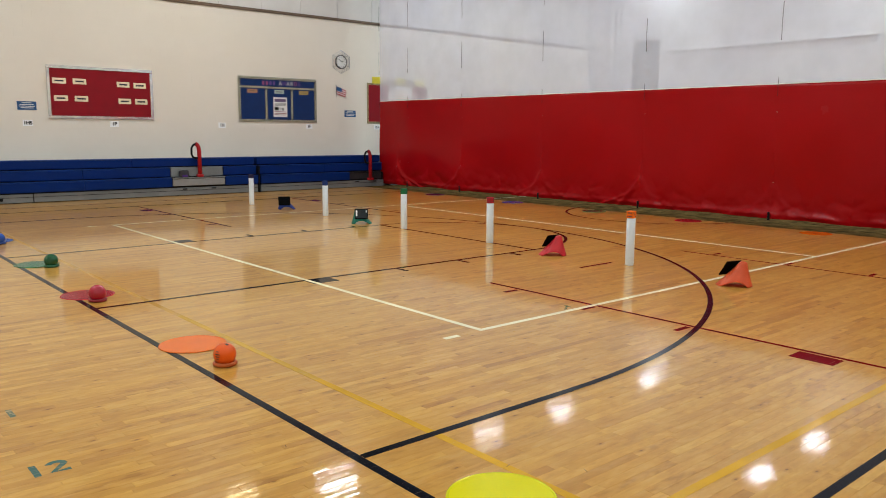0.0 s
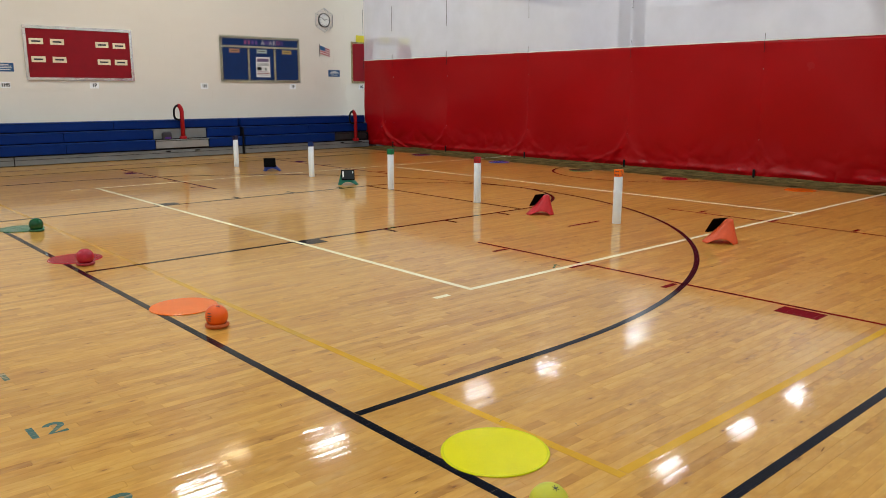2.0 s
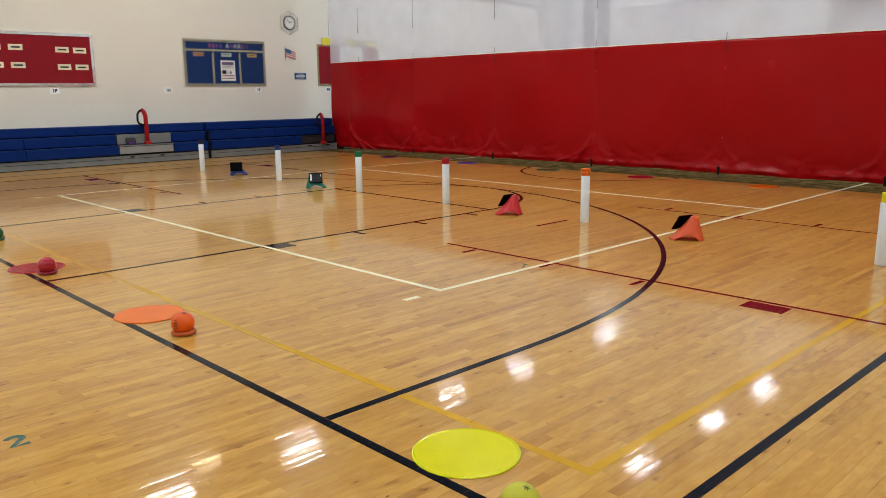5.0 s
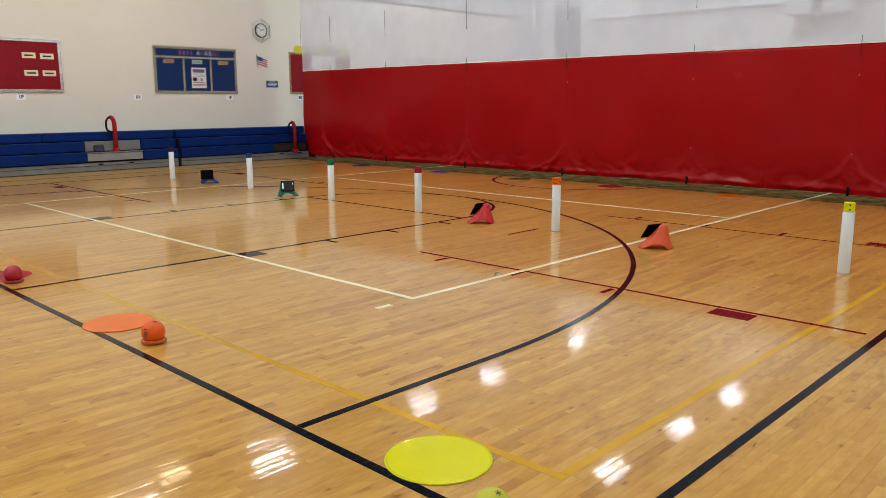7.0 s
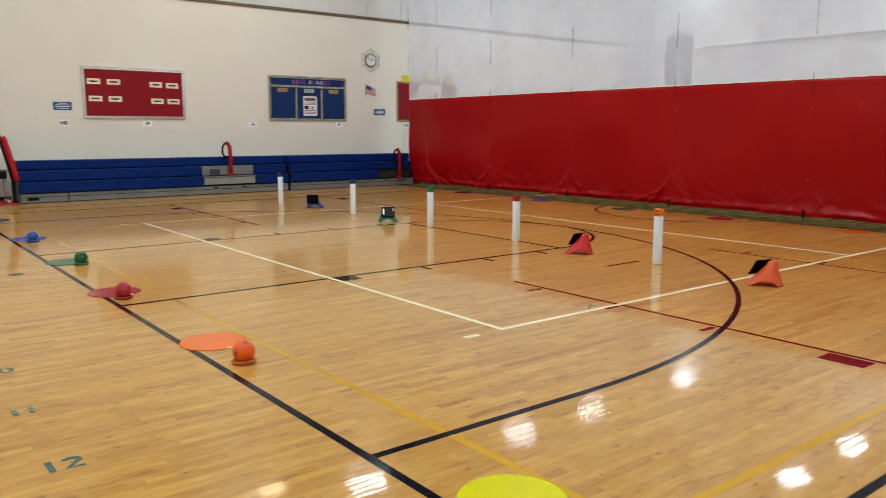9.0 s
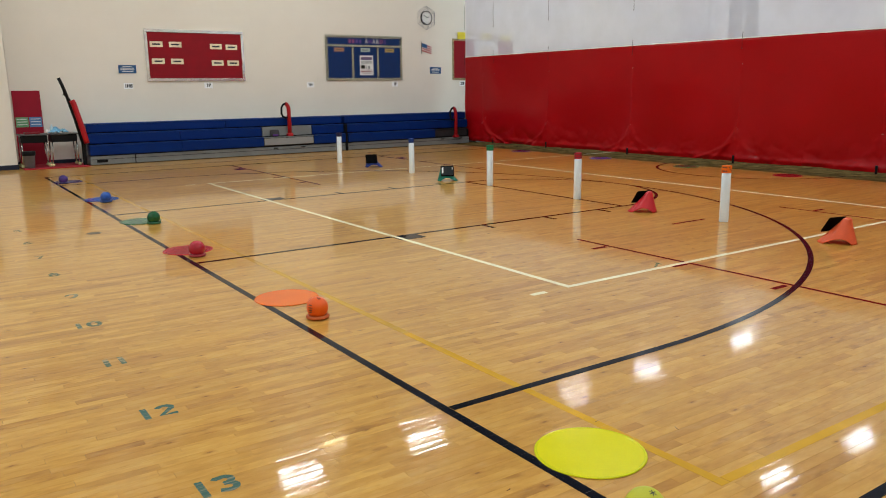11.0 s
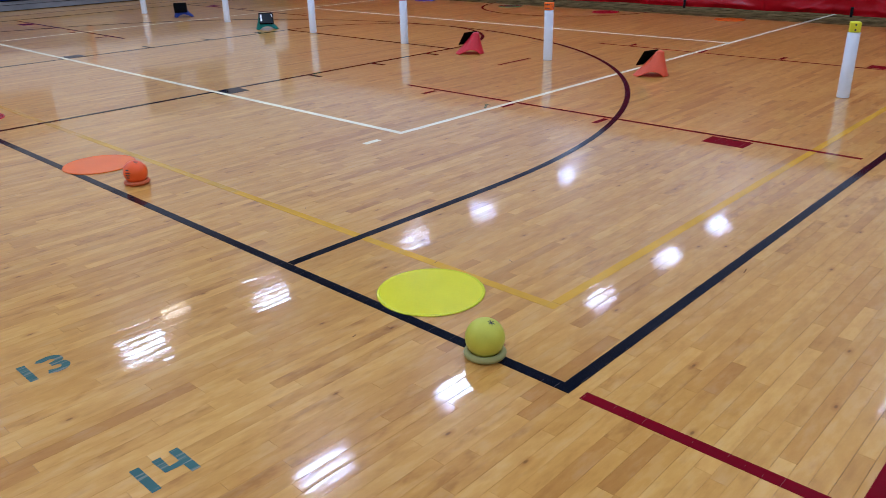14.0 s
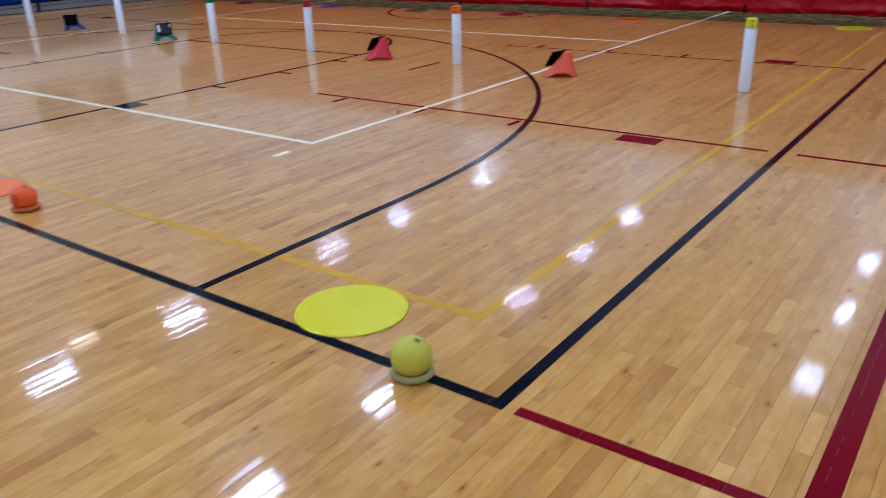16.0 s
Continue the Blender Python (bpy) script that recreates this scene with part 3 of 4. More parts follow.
SCUFFS = ((-0.175, 2.038, 0.030, 0.005, 70), (0.781, 0.874, 0.035, 0.005, 65), (1.398, -0.039, 0.05, 0.006, 10), (2.433, 4.576, 0.06, 0.010, 20),
          (0.61, 2.283, 0.025, 0.006, 40), (3.155, 5.382, 0.05, 0.012, 15), (-0.221, 0.89, 0.022, 0.008, 10), (0.535, 1.149, 0.03, 0.006, 15))
for sx, sy, ln, wd, turn in SCUFFS:
    bm = bmesh.new()
    ribbon(bm, [(ln * (q / 6 - 0.5), wd * 0.6 * noise.noise(Vector((sx * 9 + q * 0.8, sy, 2)))) for q in range(7)], wd * 0.7, 0.0013)
    ob = mesh_ob("floor_scuff", bm, SCUFF_DARK)
    ob.matrix_basis = pose(sx, sy, 0, 0, 0, turn)
    tagged(ob, "short dark scuff on the floor lacquer", kind="structure")
for sx, sy, ln, turn in ((3.39, 3.22, 0.16, 35), (3.45, 3.25, 0.09, 80)):
    bm = bmesh.new()
    ribbon(bm, [(ln * (q / 6 - 0.5), 0.02 * noise.noise(Vector((sx * 9 + q * 0.8, sy, 2)))) for q in range(7)], 0.022, 0.0013)
    ob = mesh_ob("floor_scuff", bm, SCUFF_GREEN)
    ob.matrix_basis = pose(sx, sy, 0, 0, 0, turn)
    tagged(ob, "short faded green smear on the floor lacquer", kind="structure")

bm = lathe([(0, 0.003), (0.075, 0.003), (0.082, 0.0), (0.082, -0.01)], 24)
plate = tagged(part("floor_plate", bm, BRASS, None), "round dark metal cover plate set in the floor", "cover plate")
plate.location = (-0.42, 8.2, 0.0)

# ---- divider curtain ----
CUR_Y0, CUR_Y1, CUR_TOP = -6.9, 17.64, 2.50
GROMMETS = (0.73, 2.0)


def fold(y, z, amp):
    s = (y - 2.65) / SEAM
    near = abs(s - round(s)) * 2
    low = max(0.0, 1 - (z - 0.05) / 0.9) ** 1.6
    side = s - round(s)
    d = abs(side) * SEAM
    own = noise.noise(Vector((round(s) * 3.7, 2.0 if side > 0 else 5.0, 0)))
    wob = noise.noise(Vector((y * 1.1, z * 0.8, 0))) * 0.06 + noise.noise(Vector((y * 1.9 + z * 1.2, z * 1.5, 3.0))) * 0.05 * low
    rays = Vector((y * 1.3 + side * z * 5.0, z * 2.6 - abs(side) * 3.0, 7.0))
    crease = (1 - 2.5 * abs(noise.noise(rays))) * 0.030 * low + (1 - 3 * abs(noise.noise(rays * 2.3))) * 0.007 * low
    for far_off, up, deep in ((0.55 + 0.3 * own, 0.78, 0.050), (1.1 + 0.4 * own, 0.55, 0.040), (0.12, 1.05, 0.022)):
        q = max(0.0, (up - z) / up)
        crease -= deep * max(0.22, 0.45 + 1.3 * own) * math.exp(-((d - far_off * q ** 1.4) / (0.030 + 0.075 * q)) ** 2) * (0.25 + q if z < up else 0.0)
    crease -= 0.042 * math.exp(-((z - 0.15 - 0.02 * own) / 0.05) ** 2) * (0.7 + noise.noise(Vector((y * 1.4, 0, 4.0))))
    seam = -0.005 * math.exp(-(side * SEAM / 0.02) ** 2)
    for zg in GROMMETS:
        seam += 0.014 * math.exp(-((side * SEAM) ** 2 + (z - zg) ** 2) / 0.003)
    return amp * (wob + crease + seam - 0.05 * (1 - near) ** 3 * (0.3 + 0.9 * low))


curtain = thing("divider_curtain", "red vinyl gym divider curtain with white netting above", "divider curtain", m=pose(CURTAIN_X, 0, 0))
bm = bmesh.new()
NY, NZ = 1300, 56
grid = []
for i in range(NY + 1):
    y = CUR_Y0 + (CUR_Y1 - CUR_Y0) * i / NY
    col = []
    for j in range(NZ + 1):
        f = (j / NZ) ** 1.5
        z0 = 0.072 + 0.02 * noise.noise(Vector((y * 1.1, 0, 9.0)))
        z = z0 + (CUR_TOP - z0) * f
        col.append(bm.verts.new((fold(y, z, 0.5 + 0.5 * min(1.0, (CUR_TOP - z) / 1.3)), y, z)))
    grid.append(col)
for a, b in zip(grid, grid[1:]):
    for j in range(NZ):
        bm.faces.new((a[j], a[j + 1], b[j + 1], b[j]))
ob = part("vinyl_panel", bm, VINYL, curtain, "red vinyl lower part, creased along the hem", True)
ob.modifiers.new("thickness", "SOLIDIFY").thickness = 0.003
bm = bmesh.new()
grid = []
for i in range(200 + 1):
    y = CUR_Y0 + (CUR_Y1 - CUR_Y0) * i / 200
    grid.append([bm.verts.new((fold(y, 2.5, 0.5) + 0.02 * noise.noise(Vector((y * 0.8, z * 0.4, 5.0))) * (z - 2.5) / 2, y, z)) for z in np.linspace(CUR_TOP + 0.004, CEIL_Z - 0.05, 16)])
for a, b in zip(grid, grid[1:]):
    for j in range(15):
        bm.faces.new((a[j], a[j + 1], b[j + 1], b[j]))
part("netting", bm, MESH, curtain, "white see-through netting", True)
bm = bmesh.new()
for i in range(200):
    ys = [CUR_Y0 + (CUR_Y1 - CUR_Y0) * (i + k) / 200 for k in (0, 1)]
    vs = [bm.verts.new((fold(y, 2.5, 0.5) - 0.006, y, z)) for y, z in ((ys[0], CUR_TOP - 0.012), (ys[1], CUR_TOP - 0.012), (ys[1], CUR_TOP + 0.012), (ys[0], CUR_TOP + 0.012))]
    bm.faces.new(vs[::-1])
bmesh.ops.remove_doubles(bm, verts=bm.verts, dist=1e-4)
part("top_binding", bm, WHITE_TAPE, curtain, "white binding where netting meets vinyl")
bm = tube([(0, CUR_Y0, CEIL_Z - 0.06), (0, CUR_Y1, CEIL_Z - 0.06)], 0.05, 10)
part("roller", bm, ALU, curtain)
y = 2.65 - 3 * SEAM
while y < CUR_Y1 + 0.5:
    yy = min(y, CUR_Y1 - 0.03) if y > 16.5 else y
    for z0, z1 in ((2.30, 2.62), (3.27, 3.92), (4.53, 5.20), (5.83, 6.47), (7.1, 7.7)):
        part("lift_cord", tube([(-0.045, yy, z0), (-0.05, yy + 0.004, (z0 + z1) / 2), (-0.045, yy, z1)], 0.0045, 6), BLACK, curtain)
        part("cord_ring", lathe([(0, -0.012), (0.010, -0.005), (0.010, 0.005), (0, 0.012)], 8), BLACK, curtain).location = (-0.05, yy, z0)
    for z in GROMMETS:
        part("grommet", lathe([(0.003, 0), (0.006, 0.003), (0.009, 0.003), (0.010, 0)], 12), ALU, curtain).matrix_basis = pose(fold(yy, z, 1.0) - 0.006, yy, z, 0, -90, 0)
    part("hem_strap", box(fold(yy, 0.1, 1) - 0.035, fold(yy, 0.1, 1) - 0.012, yy - 0.022, yy + 0.022, 0.045, 0.20, 0.006), BLACK, curtain)
    y += SEAM if y < 13 else (2.28 if y < 14.5 else 1.42)

# ---- ceiling lamps ----
def ceiling_lamp(x, y, colour, power, sx=1.05, sy=0.45):
    lamp = thing("ceiling_lamp", "white metal high-bay ceiling lamp hung on two rods", "ceiling lamp", "gym ceiling lamps", pose(x, y, LAMP_Z))
    part("housing", box(-sx / 2 - 0.04, sx / 2 + 0.04, -sy / 2 - 0.04, sy / 2 + 0.04, 0.02, 0.12, 0.01), WHITE_TAPE, lamp)
    part("diffuser", box(-sx / 2, sx / 2, -sy / 2, sy / 2, 0.006, 0.019), lamp_glow("lamp_diffuser", colour, 6.0), lamp)
    for rx in (-0.4, 0.4):
        part("rod", tube([(rx, 0, 0.12), (rx, 0, CEIL_Z - LAMP_Z)], 0.008, 6), ALU, lamp)
    area_lamp(x, y, LAMP_Z - 0.005, power, colour, sx, sy)


ROW_POWER = {-5.4: 0.70, 1.1: 0.76, 8.25: 1.36, 15.0: 0.88}
for ly, cols in LAMP_COLS.items():
    for lx in cols:
        ceiling_lamp(lx, ly, LAMP_COLOUR, LAMP_POWER * (1.25 if lx > 12 else 0.62 if ly > 14 and lx < 3 else ROW_POWER[ly] * (1.1 if lx in (0.95, 4.8) and 0 < ly < 14 else 1.0)))
ceiling_lamp(22.18, 14.88, LAMP_COLOUR, LAMP_POWER * 1.05, 0.8, 0.45)
ceiling_lamp(6.24, 16.08, (1.0, 0.80, 0.50), LAMP_POWER * 0.3, 0.7, 0.4)

# ---- bleachers ----
B_Y = 17.35


def bleachers(x0, x1, aisle, label, dark=False):
    b = thing("bleachers", label, "bleachers", "folded bleachers", pose(x0, B_Y, 0))
    n = x1 - x0
    a0, a1 = aisle[0] - x0, aisle[1] - x0
    part("skirt", box(0, n, 0.03, 0.10, 0.012, 0.198, 0.006), GREY_DECK, b, "grey steel skirt board")
    part("skirt_groove", box(0.01, n - 0.01, 0.024, 0.0285, 0.125, 0.133), BLACK, b)
    part("floor_gap", box(0.02, n - 0.02, 0.09, 0.13, 0.0, 0.05), BLACK, b)
    part("frame", box(0.03, n - 0.03, 0.30, 1.02, 0.0, 0.86), GREY_DECK, b)
    levels = ((0.215, 0.455, 0.0), (0.465, 0.70, 0.11), (0.71, 0.92, 0.22))
    for k, (z0, z1, dy) in enumerate(levels):
        spans = [(0, a0), (a1, n)] if k < (1 if dark else 2) else [(0, n)]
        row = part("riser", box(0.01, n - 0.01, dy + 0.045, dy + 0.30, z0 - 0.012, z1 - 0.03), BLACK, b)
        for s0, s1 in spans:
            s1 = min(s1, n)
            if s1 - s0 < 0.2:
                continue
            cnt = max(1, round((s1 - s0) / 2.1)) if k < 2 else max(1, round((s1 - s0) / 3.0))
            for i in range(cnt):
                p0, p1 = s0 + (s1 - s0) * i / cnt, s0 + (s1 - s0) * (i + 1) / cnt
                part("seat", box(p0 + 0.003, p1 - 0.003, dy, dy + 0.29, z0 + 0.012, z1 - 0.022, 0.012, segs=2), BLUE_SEAT, row, "blue moulded seat face")
                part("seat_edge", box(p0 + 0.003, p1 - 0.003, dy - 0.006, dy + 0.29, z1 - 0.020, z1, 0.008, segs=2), BLUE_TOP, row)
    c0, c1 = a0 + 0.02, min(a1 - 0.02, n - 0.02)
    back = 0.03 if dark else 0.0
    part("step", box(c0, c1, 0.01 + back, 0.25 + back, 0.245, 0.415, 0.006), SHADED_STEP if dark else GREY_STEP, b, "aisle step coloured dark for the curtain's shade" if dark else "pale grey aisle step")
    part("step", box(c0 - 0.01, c1 + 0.01, back, 0.3, 0.425, 0.452, 0.004), SHADED_STEP if dark else GREY_DECK, b)
    if not dark:
        part("step", box(c0, c1, 0.12, 0.35, 0.47, 0.70, 0.004), GREY_DECK, b)
    for i in range(4):
        part("anti_slip_strip", box(c0, c1, 0.02 + back + i * 0.02, 0.032 + back + i * 0.02, 0.4521, 0.455), BLACK, b)
    for f in (0.22, 0.78):
        part("latch", box(c0 + (c1 - c0) * f - 0.06, c0 + (c1 - c0) * f + 0.06, 0.015, 0.03, 0.15, 0.18, 0.004), BLACK, b)
    return b


left_bank = bleachers(1.22, 7.58, (5.28, 6.66), "folded blue bleachers with grey aisle steps against the block wall")
bleachers(11.95, 22.0, (13.2, 14.6), "unseen folded bleachers added behind the divider to darken the hem gap")
bleachers(7.66, 11.68, (10.46, 11.62), "folded blue bleachers beside the red divider curtain", True)
part("end_panel", box(6.365, 6.405, -0.01, 0.9, 0.0, 0.70, 0.006), BLACK, left_bank, "black end frame between the banks")
part("skirt_joint", box(0.95, 0.97, 0.022, 0.032, 0.012, 0.205), BLACK, left_bank)
part("maker_plate", box(0.13, 0.36, 0.024, 0.031, 0.06, 0.12), BLACK, left_bank, "small black plate on the skirt")


def hand_rail(x, y, z, h):
    r = thing("hand_rail", "red padded aisle hand rail with a black loop handle", "hand rail", "bleacher hand rails", pose(x, y, z))
    part("pole", tube([(0, 0, 0), (0, 0, h - 0.16), (-0.015, 0, h - 0.08), (-0.05, 0, h - 0.02), (-0.09, 0, h)], 0.05, 14), RED_PAD, r, "red padded pole", True)
    part("loop", tube([(-0.07, 0, h + 0.005), (-0.14, 0, h - 0.02), (-0.195, 0, h - 0.10), (-0.20, 0, h - 0.25), (-0.17, 0, h - 0.32), (-0.10, 0, h - 0.35), (-0.04, 0, h - 0.35)], 0.026, 10), BLACK, r, "black loop handle", True)
    part("socket", box(-0.07, 0.07, -0.07, 0.07, 0.0, 0.07, 0.012), RED_PAD, r)


hand_rail(6.01, B_Y + 0.06, 0.452, 0.82)
hand_rail(11.17, B_Y - 0.015, 0.198, 0.85)

# the folded rail stored at the end of the bleachers
rail = thing("stored_rail", "black and red folded hand rail leaning by the bleachers", "hand rail", m=pose(1.12, 17.45, 0.0))
part("bar", tube([(-0.02, 0, 0.55), (-0.12, 0, 1.05), (-0.24, 0, 1.55), (-0.30, 0, 1.75), (-0.36, 0, 1.92)], 0.035, 10), BLACK, rail, "", True)
part("bar", tube([(-0.02, 0.04, 0.62), (-0.10, 0.04, 1.05), (-0.19, 0.04, 1.45), (-0.245, 0.04, 1.56), (-0.30, 0.04, 1.58)], 0.03, 10), BLACK, rail, "", True)
part("pad", tube([(0.07, -0.03, 0.50), (0.045, -0.03, 0.62), (-0.02, -0.03, 0.95), (-0.12, -0.03, 1.38), (-0.15, -0.03, 1.44)], 0.058, 12), RED_PAD, rail, "red foam padding", True)
part("foot", box(-0.03, 0.05, 0.03, 0.10, 0.0, 0.62, 0.012), BLACK, rail)

# a grey bag left on the aisle step
bag = thing("bag", "small grey and purple cloth bag on the aisle step", "bag", m=pose(5.60, B_Y + 0.06, 0.456))
bm = box(-0.14, 0.14, -0.05, 0.06, 0.0, 0.17, 0.045, segs=3)
for v in bm.verts:
    v.co.x *= 1 - 1.6 * v.co.z
    v.co += Vector((noise.noise(v.co * 9), noise.noise(v.co * 9 + Vector((5, 0, 0))), 0)) * 0.02
part("body", bm, paint("dark_grey_cloth", (0.05, 0.045, 0.055), 0.85), bag, "", True)
part("flap", box(-0.07, 0.07, -0.062, -0.045, 0.01, 0.06, 0.006), paint("purple_cloth", (0.08, 0.03, 0.22), 0.8), bag, "purple cloth patch")

# ---- things on the block wall ----
FY = WALL_Y - 0.002


def wall_thing(name, label, cat, x, z, group=""):
    return thing(name, label, cat, group, pose(x, FY, z))


def flat(x0, x1, z0, z1, front, thick=0.004, bevel=0.0):
    return box(x0, x1, -front - thick, -front, z0, z1, bevel)


def frame_bars(w, h, bar, depth, mat, parent, front=0.0):
    part("frame", flat(-w / 2, w / 2, h / 2 - bar, h / 2, front, depth, 0.006), mat, parent)
    part("frame", flat(-w / 2, w / 2, -h / 2, -h / 2 + bar, front, depth, 0.006), mat, parent)
    for s in (-1, 1):
        lo, hi = sorted((s * w / 2, s * (w / 2 - bar)))
        part("frame", flat(lo, hi, -h / 2 + bar, h / 2 - bar, front, depth, 0.006), mat, parent)


rb = wall_thing("notice_board", "red cloth notice board in a silver frame with name cards", "notice board", 4.065, 2.465)
part("cloth", flat(-1.20, 1.20, -0.60, 0.60, 0.0, 0.012), BOARD_RED, rb, "plain red cloth")
frame_bars(2.44, 1.22, 0.07, 0.03, ALU, rb)
for cx, cz in ((-0.95, 0.26), (-0.50, 0.26), (0.50, 0.23), (0.90, 0.22), (-0.93, -0.14), (-0.48, -0.14), (0.52, -0.17), (0.92, -0.17)):
    c = part("name_card", flat(cx - 0.15, cx + 0.15, cz - 0.065, cz + 0.065, 0.013, 0.003), CARD, rb, "cream name card")
    part("print", flat(cx - 0.095, cx + 0.095, cz - 0.018, cz + 0.018, 0.0165, 0.001), INK, c, "dark printed bar")

bb = wall_thing("notice_board", "dark blue awards board with a black and gold dotted border", "notice board", 8.80, 2.465)
part("backing", flat(-1.20, 1.20, -0.60, 0.60, 0.0, 0.014), BOARD_BLUE, bb, "dark blue paper")
BORDER = paint("black_border", (0.015, 0.013, 0.012), 0.6)
DOT = paint("gold_and_white_dot", (0.92, 0.86, 0.66), 0.6, 0.3, 40.0)
strips = ((-1.22, 1.22, 0.54, 0.61), (-1.15, 1.15, 0.30, 0.36), (-1.22, 1.22, -0.61, -0.54), (-1.22, -1.145, -0.538, 0.538), (1.145, 1.22, -0.538, 0.538),
          (-0.42, -0.35, -0.538, 0.298), (0.38, 0.45, -0.538, 0.298))
for x0, x1, z0, z1 in strips:
    s = part("border_strip", flat(x0, x1, z0, z1, 0.0145, 0.006), BORDER, bb, "black strip with gold and white dots")
    bm = bmesh.new()
    horiz = x1 - x0 > z1 - z0
    ln = (x1 - x0) if horiz else (z1 - z0)
    for i in range(int(ln / 0.062)):
        for k in range(2):
            a, c = (i + 0.5 + 0.25 * (k * 2 - 1)) * 0.062, (0.28 + 0.44 * k) * ((z1 - z0) if horiz else (x1 - x0))
            px, pz = (x0 + a, z0 + c) if horiz else (x0 + c, z0 + a)
            vs = [bm.verts.new((px + 0.0175 * math.cos(q * math.pi / 3), -0.0212, pz + 0.0165 * math.sin(q * math.pi / 3))) for q in range(6)]
            bm.faces.new(vs)
    part("dots", bm, DOT, s)
POSTER_COL = (("orange_slip", (0.44, 0.22, 0.13)), ("pale_slip", (0.42, 0.52, 0.50)), ("gold_slip", (0.48, 0.33, 0.11)))
for cx, (nm, colr) in zip((-0.80, 0.02, 0.80), POSTER_COL):
    c = part("slip", flat(cx - 0.15, cx + 0.15, 0.17, 0.27, 0.0145, 0.003), paint(nm, colr, 0.7), bb, "coloured paper slip")
    part("print", flat(cx - 0.10, cx + 0.10, 0.21, 0.23, 0.018, 0.001), INK, c)
poster = part("poster", flat(-0.17, 0.26, -0.47, 0.07, 0.0145, 0.003), PAPER, bb, "white poster with dark printed bars")
for z0, z1, colr in ((-0.06, 0.03, 0), (-0.10, -0.088, 1), (-0.13, -0.118, 1), (-0.16, -0.148, 1)):
    part("print", flat(-0.13, 0.22, z0, z1, 0.018, 0.001), (paint("violet_grey_print", (0.17, 0.12, 0.22), 0.7), GREY_DECK)[colr], poster)
part("print", flat(-0.14, -0.01, -0.29, -0.19, 0.018, 0.001), BORDER, poster, "dark printed block")
part("print", flat(0.03, 0.045, -0.30, -0.20, 0.018, 0.001), GREY_DECK, poster)
part("print", flat(0.09, 0.15, -0.29, -0.21, 0.018, 0.001), GREY_DECK, poster)
for k in range(3):
    part("print", flat(-0.14, 0.23, -0.335 - k * 0.042, -0.318 - k * 0.042, 0.018, 0.001), paint("dull_red_print", (0.28, 0.06, 0.10), 0.7), poster)
LETTER = [paint("letter_pink", (0.30, 0.07, 0.20), 0.6), paint("letter_white", (0.50, 0.50, 0.55), 0.6), paint("letter_violet", (0.12, 0.06, 0.28), 0.6)]
for i in range(4):
    part("print", flat(-0.50 + i * 0.11, -0.43 + i * 0.11, 0.40, 0.50, 0.0145, 0.002), LETTER[(0, 0, 2, 2)[i]], bb, "unreadable cut-out letter")
for i, ch in enumerate("AWARDS"):
    lettering(ch, 0.15, pose(0.06 + i * 0.12, -0.017, 0.45, 90, 0, 0), LETTER[(1, 2, 1, 1, 0, 2)[i]], bb, "letter", 0.004)

rb2 = wall_thing("notice_board", "red cloth notice board with a dotted border and pictures", "notice board", 13.0, 2.465)
part("cloth", flat(-1.16, 1.16, -0.60, 0.60, 0.0, 0.012), BOARD_RED, rb2)
frame_bars(2.38, 1.22, 0.06, 0.016, paint("patterned_border", (0.45, 0.36, 0.20), 0.6, 0.8, 22.0), rb2)
part("sheet", flat(-0.36, 0.56, -0.10, 0.55, 0.013, 0.003), PAPER, rb2, "white sheet with a faint crest")
part("crest", flat(-0.12, 0.30, 0.10, 0.40, 0.0165, 0.001), CARD, rb2)
for i, (px, colr) in enumerate(((-0.80, (0.75, 0.62, 0.05)), (-0.35, (0.52, 0.44, 0.44)), (0.1, (0.75, 0.62, 0.05)), (0.46, (0.50, 0.44, 0.46)), (0.85, (0.75, 0.62, 0.05)))):
    part("picture", flat(px - 0.2, px + 0.2, 0.60, 0.80, 0.017, 0.003), paint("picture_card", colr, 0.6), rb2, "small coloured picture card")
rb3 = wall_thing("notice_board", "pale notice board in a silver frame", "notice board", 17.65, 2.465)
part("cloth", flat(-1.20, 1.20, -0.60, 0.60, 0.0, 0.012), paint("pale_board", (0.62, 0.55, 0.55), 0.7), rb3)
frame_bars(2.44, 1.22, 0.06, 0.03, ALU, rb3)

clock = wall_thing("wall_clock", "round white wall clock behind a wire guard", "wall clock", 10.885, 3.635)
bm = lathe([(0, 0.03), (0.175, 0.03), (0.19, 0.05), (0.20, 0.03), (0.20, 0.0)], 40)
bmesh.ops.rotate(bm, verts=bm.verts, matrix=Matrix.Rotation(radians(90), 3, "X"))
part("rim", bm, BLACK, clock, "dark rim", True)
bm = lathe([(0, 0.034), (0.172, 0.034), (0.172, 0.031)], 40)
bmesh.ops.rotate(bm, verts=bm.verts, matrix=Matrix.Rotation(radians(90), 3, "X"))
part("dial", bm, PAPER, clock, "white dial")
for i in range(12):
    a = i * math.pi / 6
    bm = box(-0.006, 0.006, -0.0365, -0.0345, 0.13, 0.16)
    bmesh.ops.rotate(bm, verts=bm.verts, matrix=Matrix.Rotation(a, 3, "Y"))
    part("hour_mark", bm, INK, clock)
for ln, wd, a in ((0.09, 0.008, 1.2), (0.13, 0.006, -0.9)):
    bm = box(-wd, wd, -0.0395, -0.0375, -0.02, ln)
    bmesh.ops.rotate(bm, verts=bm.verts, matrix=Matrix.Rotation(a, 3, "Y"))
    part("pointer", bm, INK, clock)
hexa = [(0.34 * math.sin(i * math.pi / 3), -0.02, 0.34 * math.cos(i * math.pi / 3)) for i in range(6)]
